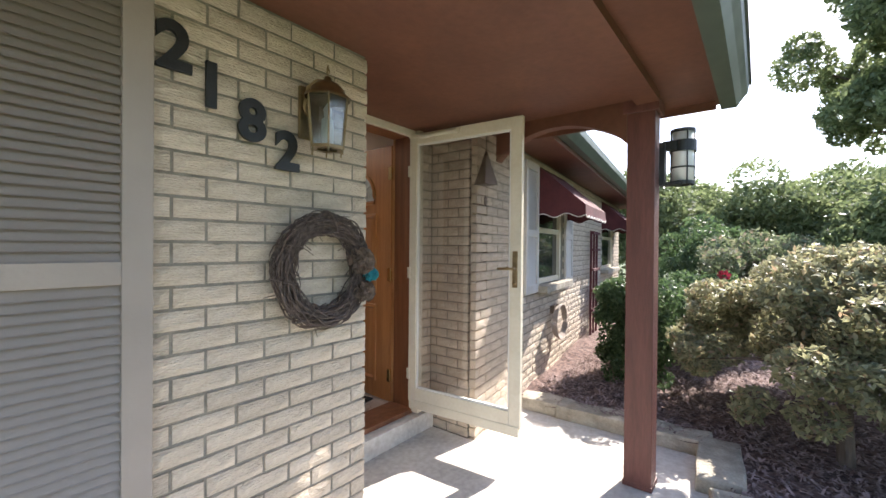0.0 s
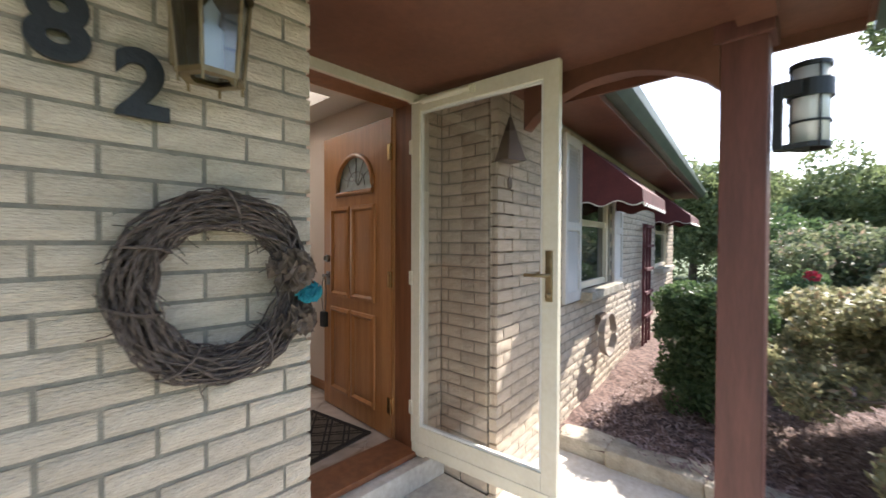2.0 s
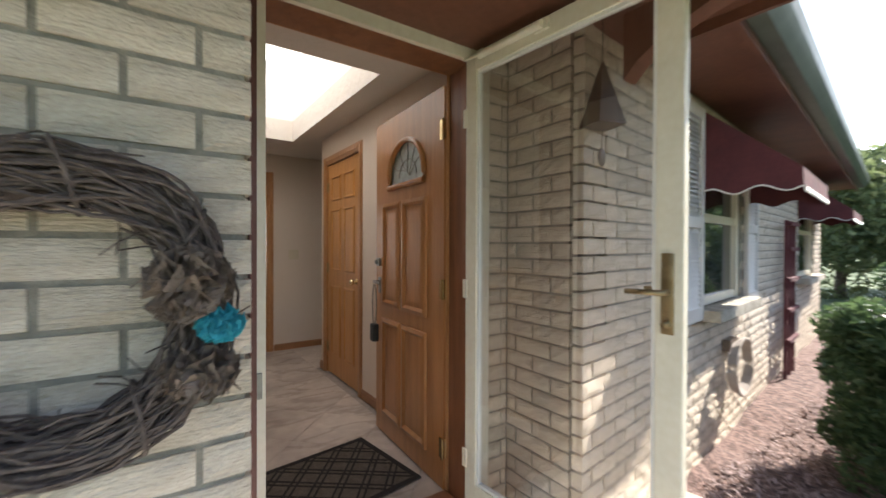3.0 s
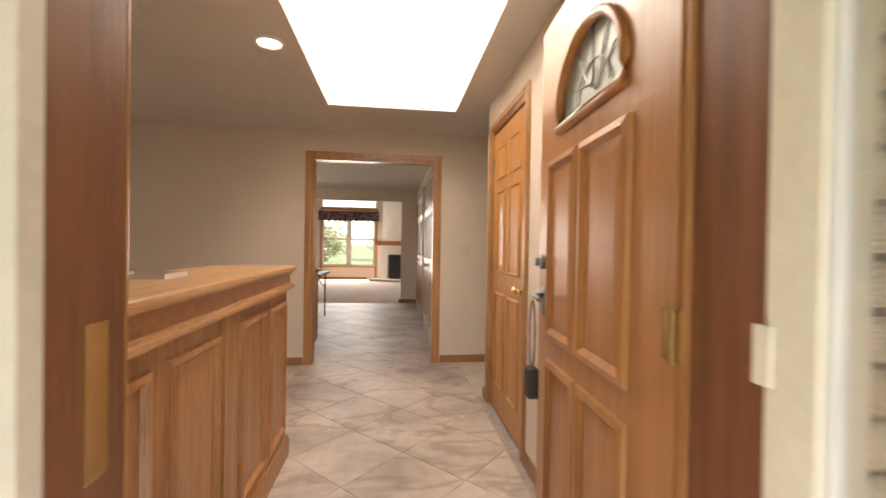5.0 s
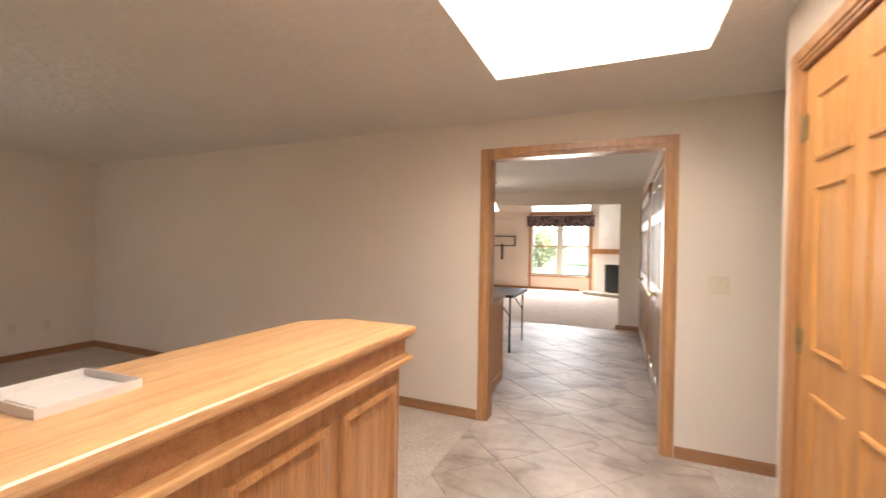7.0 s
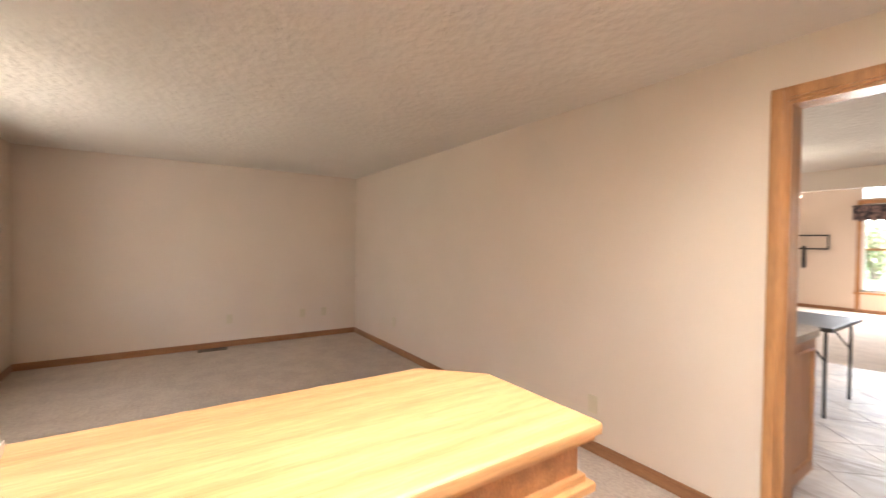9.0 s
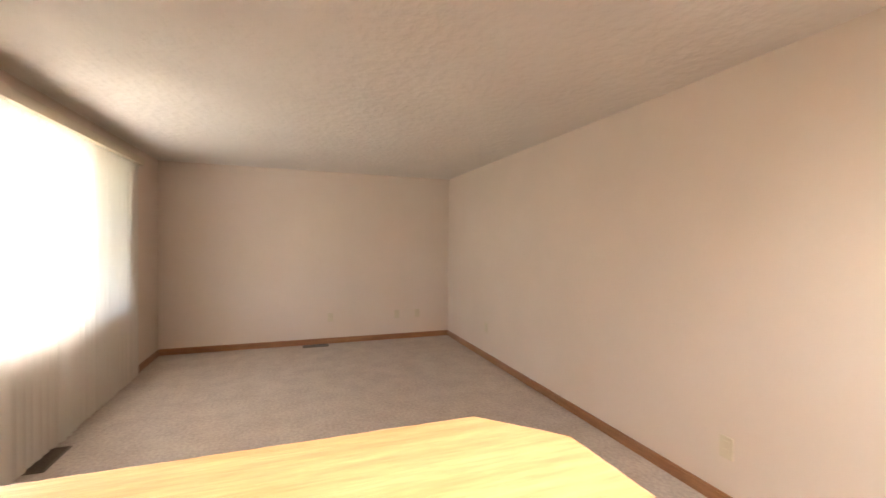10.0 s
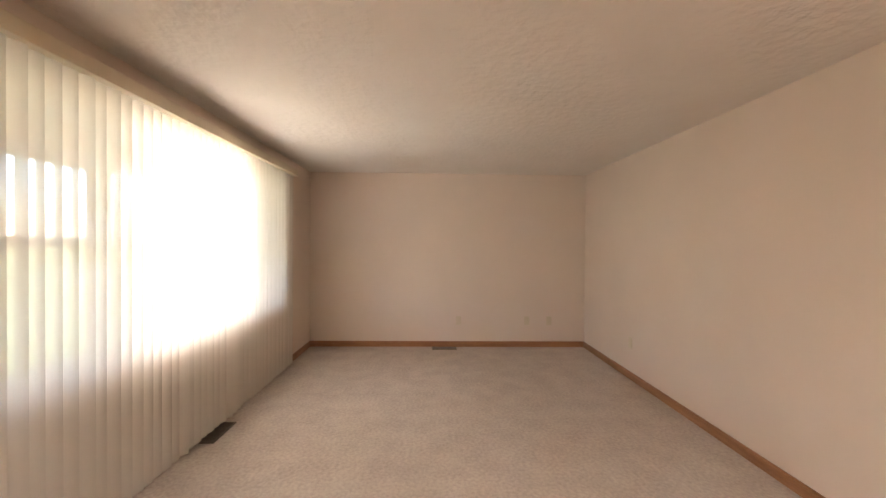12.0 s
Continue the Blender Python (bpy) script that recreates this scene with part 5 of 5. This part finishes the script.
def awning(x0, x1):
    a = thing("awning", "maroon canvas window awning with a scalloped white-edged valance", "awning", "window awnings")
    bm = bmesh.new()
    z1, z0, y1, y0 = 2.07, 1.66, 0.25, -0.22
    q = [bm.verts.new(p) for p in ((x0, y1, z1), (x1, y1, z1), (x1, y0, z0), (x0, y0, z0))]
    bm.faces.new(q)
    for xx in (x0, x1):
        n = 14
        t = [bm.verts.new((xx, y1 + (y0 - y1) * i / n, z1 + (z0 - z1) * i / n)) for i in range(n + 1)]
        b = [bm.verts.new((xx, y1 + (y0 - y1) * i / n, 1.56 + 0.02 * math.sin(i * math.pi / 3.5))) for i in range(n + 1)]
        for i in range(n):
            bm.faces.new((t[i], t[i + 1], b[i + 1], b[i]))
    part("canopy", bm, M_AWNING, a)
    n = 40
    bm = bmesh.new()
    t = [bm.verts.new((x0 + (x1 - x0) * i / n, y0, z0)) for i in range(n + 1)]
    b = [bm.verts.new((x0 + (x1 - x0) * i / n, y0 - 0.005, 1.56 - 0.025 * abs(math.sin(i * math.pi / 5)))) for i in range(n + 1)]
    for i in range(n):
        bm.faces.new((t[i], t[i + 1], b[i + 1], b[i]))
    skirt = part("valance", bm, M_AWNING, a)
    bm = tube(bmesh.new(), [(x0 + (x1 - x0) * i / n, y0 - 0.006, 1.56 - 0.025 * abs(math.sin(i * math.pi / 5))) for i in range(n + 1)], 0.005, 5)
    tube(bm, [(x0, y1 + (y0 - y1) * i / 14, 1.56 + 0.02 * math.sin(i * math.pi / 3.5)) for i in range(15)], 0.005, 5)
    part("piping", bm, M_WHITE, skirt, "white piping")


awning(2.56, 3.66)
awning(6.2, 7.7)
tr = thing("garden_trellis", "small red wooden trellis against the brick wall", "trellis")
for x in (4.9, 5.12, 5.34):
    part("post", box(x, x + 0.03, 0.16, 0.19, -0.1, 1.5), M_AWNING, tr)
for z in (0.3, 0.6, 0.9, 1.2, 1.45):
    part("slat", box(4.88, 5.39, 0.13, 0.16, z, z + 0.035), M_AWNING, tr)
hs = thing("garden_hose", "coiled pale garden hose hanging below the window", "hose")
part("coil", tube(bmesh.new(), [(3.15 + 0.22 * math.cos(i * 0.35), 0.19 - 0.0006 * i, 0.42 + (0.16 + 0.0004 * i) * math.sin(i * 0.35)) for i in range(90)], 0.009, 6), M_SHUTTER, hs)
part("reel", bx(bmesh.new(), 3.05, 3.25, 0.20, 0.25, 0.52, 0.60, 0.005), M_VENT, hs)


# ---- plants ----
def leaves(name, material, centres, n, size, seed, flat=0.0, droop=0.0):
    """Small folded leaves scattered on the skins of many clumps (x, y, z, rx, ry, rz)."""
    r = np.random.default_rng(seed)
    c = np.array(centres)
    w = (c[:, 3] * c[:, 4]) ** 0.9
    k = r.choice(len(c), n, p=w / w.sum())
    d = r.normal(size=(n, 3))
    d /= np.linalg.norm(d, axis=1)[:, None]
    rad = r.uniform(0.55, 1.08, n) ** 0.6
    p = c[k, :3] + d * c[k, 3:6] * rad[:, None]
    s = size * r.uniform(0.6, 1.3, n)[:, None]
    u = r.normal(size=(n, 3))
    u[:, 2] = u[:, 2] * (1 - flat) - droop
    u /= np.linalg.norm(u, axis=1)[:, None]
    v = np.cross(u, r.normal(size=(n, 3)) * (1 - flat) + np.array([0, 0, flat * 2]))
    v /= np.linalg.norm(v, axis=1)[:, None]
    pts = np.stack([p - u * s, p + v * s * 0.42, p + u * s, p - v * s * 0.42], 1).reshape(-1, 3)
    me = bpy.data.meshes.new(name)
    me.vertices.add(len(pts))
    me.vertices.foreach_set("co", pts.ravel())
    me.loops.add(4 * n)
    me.loops.foreach_set("vertex_index", np.arange(4 * n))
    me.polygons.add(n)
    me.polygons.foreach_set("loop_start", np.arange(0, 4 * n, 4))
    me.update(calc_edges=True)
    me.materials.append(material)
    return me


def clumps(seed, n, c, R, r0, r1, hollow=0.3):
    g = random.Random(seed)
    out = []
    while len(out) < n:
        d = Vector((g.gauss(0, 1), g.gauss(0, 1), g.gauss(0, 1))).normalized() * g.uniform(hollow, 1.0)
        r = g.uniform(r0, r1)
        out.append((c[0] + d.x * R[0], c[1] + d.y * R[1], c[2] + d.z * R[2], r, r, r * 0.8))
    return out


def plant(name, label, cat, base, cl, material, n, size, seed, trunk=None, flat=0.0, droop=0.0, group=""):
    t = thing(name, label, cat, group)
    o = new("crown", leaves("crown", material, cl, n, size, seed, flat, droop))
    o.parent = t
    if trunk:
        g = random.Random(seed)
        bm = bmesh.new()
        x, y, z, h, r = (*base, *trunk)
        top = Vector((x + g.uniform(-.1, .1) * h, y + g.uniform(-.1, .1) * h, z + h))
        rod(bm, (x, y, z - 0.1), (x * .6 + top.x * .4, y * .6 + top.y * .4, z + h * .45), r, r * 0.75, 9)
        rod(bm, (x * .6 + top.x * .4, y * .6 + top.y * .4, z + h * .43), top, r * 0.75, r * 0.4, 8)
        part("trunk", bm, M_BARK, t)
        bm = bmesh.new()
        for q in g.sample(cl, min(len(cl), 16)):
            s = Vector((x, y, z)).lerp(top, g.uniform(0.5, 0.98))
            e = Vector(q[:3])
            rod(bm, s, s.lerp(e, 0.55) + Vector((0, 0, 0.05 * h)), r * 0.35, r * 0.2, 6)
            rod(bm, s.lerp(e, 0.54) + Vector((0, 0, 0.05 * h)), e, r * 0.2, r * 0.06, 5)
        part("limbs", bm, M_BARK, t)
    return t


def hedge(x0, x1, y0, y1, h, seed, n, size=0.022):
    g = random.Random(seed)
    cl = []
    for i in range(120):
        x, y, z = g.uniform(x0, x1), g.uniform(y0, y1), -0.05 + h * (1 - g.random() ** 2 * 0.9)
        r = g.uniform(0.08, 0.15)
        cl.append((x, y, z, r, r, r))
    return plant("hedge", "dense dark green clipped hedge shrub", "shrub", (0, 0, 0), cl, M_HEDGE, n, size, seed, group="hedge shrubs")


hedge(2.85, 3.7, -0.74, -0.14, 0.86, 1, 30000, 0.024)
hedge(4.0, 5.3, -1.1, -0.3, 0.72, 2, 20000, 0.027)
hedge(5.6, 7.4, -1.1, -0.2, 0.8, 3, 14000, 0.032)

# drooping maple beside the porch
g = random.Random(12)
cl = []
for k in range(210):
    a, rr = g.uniform(0, 6.28), g.random() ** 0.6 * 1.1
    top = 1.24 - 0.42 * (rr / 1.05) ** 2
    x, y, z = 2.85 + rr * math.cos(a), -2.12 + rr * math.sin(a) * 1.1, top - g.random() ** 1.2 * (0.42 + 0.24 * rr)
    r = g.uniform(0.08, 0.2)
    cl.append((x, y, z, r, r, r * 0.75))
plant("weeping_maple", "low weeping maple with green and yellow fine leaves", "tree", (2.24, -1.86, -0.12), cl, M_MAPLE, 90000, 0.026, 21, trunk=(0.85, 0.05), flat=0.45, droop=0.6)

# shrubs and trees behind
plant("flowering_shrub", "pale green and pink flowering shrub", "shrub", (8, -2.3, 0), clumps(31, 40, (8.6, -1.5, 0.75), (1.1, 1.2, 0.75), 0.25, 0.45), M_PALELEAF, 16000, 0.05, 31)
plant("flowering_shrub", "pale green and pink flowering shrub", "shrub", (9, -4, 0), clumps(32, 40, (8.2, -4.0, 0.5), (1.6, 1.6, 0.7), 0.25, 0.45), M_PALELEAF, 16000, 0.05, 32)
plant("red_flowers", "bright red flowering bush", "shrub", (6, -2, 0), clumps(33, 10, (6.15, -0.95, 0.55), (0.25, 0.28, 0.5), 0.08, 0.14), M_RED, 1500, 0.035, 33)
plant("red_flowers", "bright red flowering bush", "shrub", (10, -5, 0), clumps(34, 8, (9.0, -4.4, 0.55), (0.2, 0.25, 0.7), 0.08, 0.14), M_RED, 900, 0.04, 34)
plant("low_shrub", "rounded green garden shrub", "shrub", (10, -2, 0), clumps(35, 50, (10.5, -0.6, 0.9), (1.5, 1.2, 1.0), 0.3, 0.5), M_HEDGE, 22000, 0.05, 35)
g = random.Random(77)
for k, (x, y, h) in enumerate(((17, 2.5, 4.2), (18, -1.0, 4.0), (17, -4.5, 3.6), (19, -8.0, 4.2), (16, -10.5, 4.5), (22, -14, 5.2), (15, -15, 5.0), (22, 1, 5.0), (24, -5, 5.5), (12, -19, 6.0), (4, -24, 6.5), (-6, -26, 7.0))):
    plant("tree", "leafy green tree at the garden's edge", "tree", (x, y, -0.3), clumps(50 + k, 46, (x, y, h * 0.5), (2.4, 2.4, h * 0.5), 0.6, 1.1), M_TREE, 24000, 0.10, 50 + k, trunk=(h * 0.7, 0.16), group="garden trees")
plant("tall_tree", "tall broadleaf tree with spreading dark branches", "tree", (11.5, -5.2, -0.3), clumps(70, 46, (10.4, -3.9, 4.9), (1.9, 2.2, 2.0), 0.3, 0.65), M_TREE, 34000, 0.07, 70, trunk=(6.5, 0.2))
# yard seen through the family-room window
for k, (x, y, h) in enumerate(((-5, 34, 3.2), (1, 38, 3.6), (6, 35, 3.0), (-11, 40, 4.0))):
    plant("tree", "leafy green tree behind the house", "tree", (x, y, -0.3), clumps(90 + k, 36, (x, y, h * 0.5), (2.6, 2.0, h * 0.5), 0.6, 1.0), M_PALELEAF, 3000, 0.14, 90 + k, trunk=(h * 0.7, 0.16), group="garden trees")

# ---- small repeated pieces last ----
bricks(w_num, (-0.838, 0.0), 0, 0.838, PZ, 2.10, phase=0.19)
bricks(w_num, (0.0, 0.052), 90, 0.512, PZ, 2.10, phase=0.3)
bricks(w_num, (0.0, 0.566), 0, 0.088, PZ, 2.10, phase=0.6)
bricks(w_ret, (1.20, 0.60), -90, 0.35, PZ, 2.10, phase=0.2)
bricks(w_ret, (1.072, 0.60), 0, 0.126, PZ, 2.10, phase=0.5)
bricks(w_front, (1.202, 0.25), 0, 7.19, PZ - 0.05, 2.12, phase=0.1, holes=((1.42, 2.35, 0.78, 1.98), (5.1, 6.4, 0.78, 1.98)))


def clip(poly, axis, lim, keep):
    out = []
    for i, p in enumerate(poly):
        q = poly[(i + 1) % len(poly)]
        a, b = (p[axis] - lim) * keep, (q[axis] - lim) * keep
        if a >= 0:
            out.append(p)
        if a * b < 0:
            t = a / (a - b)
            out.append((p[0] + t * (q[0] - p[0]), p[1] + t * (q[1] - p[1])))
    return out


def tiles(name, label, x0, x1, y0, y1, limit=300):
    fl = tagged(new(name), label, "tile floor", kind="structure")
    s = 0.31
    for i in range(-60, 61):
        for j in range(-60, 61):
            if (i + j) % 2:
                continue
            cx, cy = 0.25 + i * s, 3.1 + j * s
            if not (x0 - s < cx < x1 + s and y0 - s < cy < y1 + s):
                continue
            h = s - 0.0018
            poly = [(cx - h, cy), (cx, cy - h), (cx + h, cy), (cx, cy + h)]
            for ax, lim, keep in ((0, x0, 1), (0, x1, -1), (1, y0, 1), (1, y1, -1)):
                poly = clip(poly, ax, lim, keep) if poly else poly
            if len(poly) >= 3:
                bm = prism(bmesh.new(), poly, "z", -0.010, 0.0)
                part("tile", bm, M_TILE, fl)


tiles("floor_hall", "marbled grey-beige square floor tiles laid diagonally", -0.378, 1.158, 0.87, 4.36)
tiles("floor_kitchen", "marbled grey-beige diagonal floor tiles in the kitchen", -3.48, 0.975, 4.362, 8.445)


# the wing stands at a slight angle to the porch
TURN = Matrix.Translation((1.2, 0.18, 0)) @ Matrix.Rotation(radians(7.0), 4, "Z") @ Matrix.Translation((-1.2, -0.25, 0))
for o in list(scene.objects):
    if o.parent is None and (o.name in ("wall_front_wing", "wall_wing_back", "soffit_wing", "fascia_wing", "gutter_wing", "roof_wing", "window_3", "window_4", "garden_trellis", "garden_hose") or o.name.split(".")[0] == "awning" or (o.name.split(".")[0] == "shutter" and "pale" in o["label"])):
        o.matrix_world = TURN @ o.matrix_world
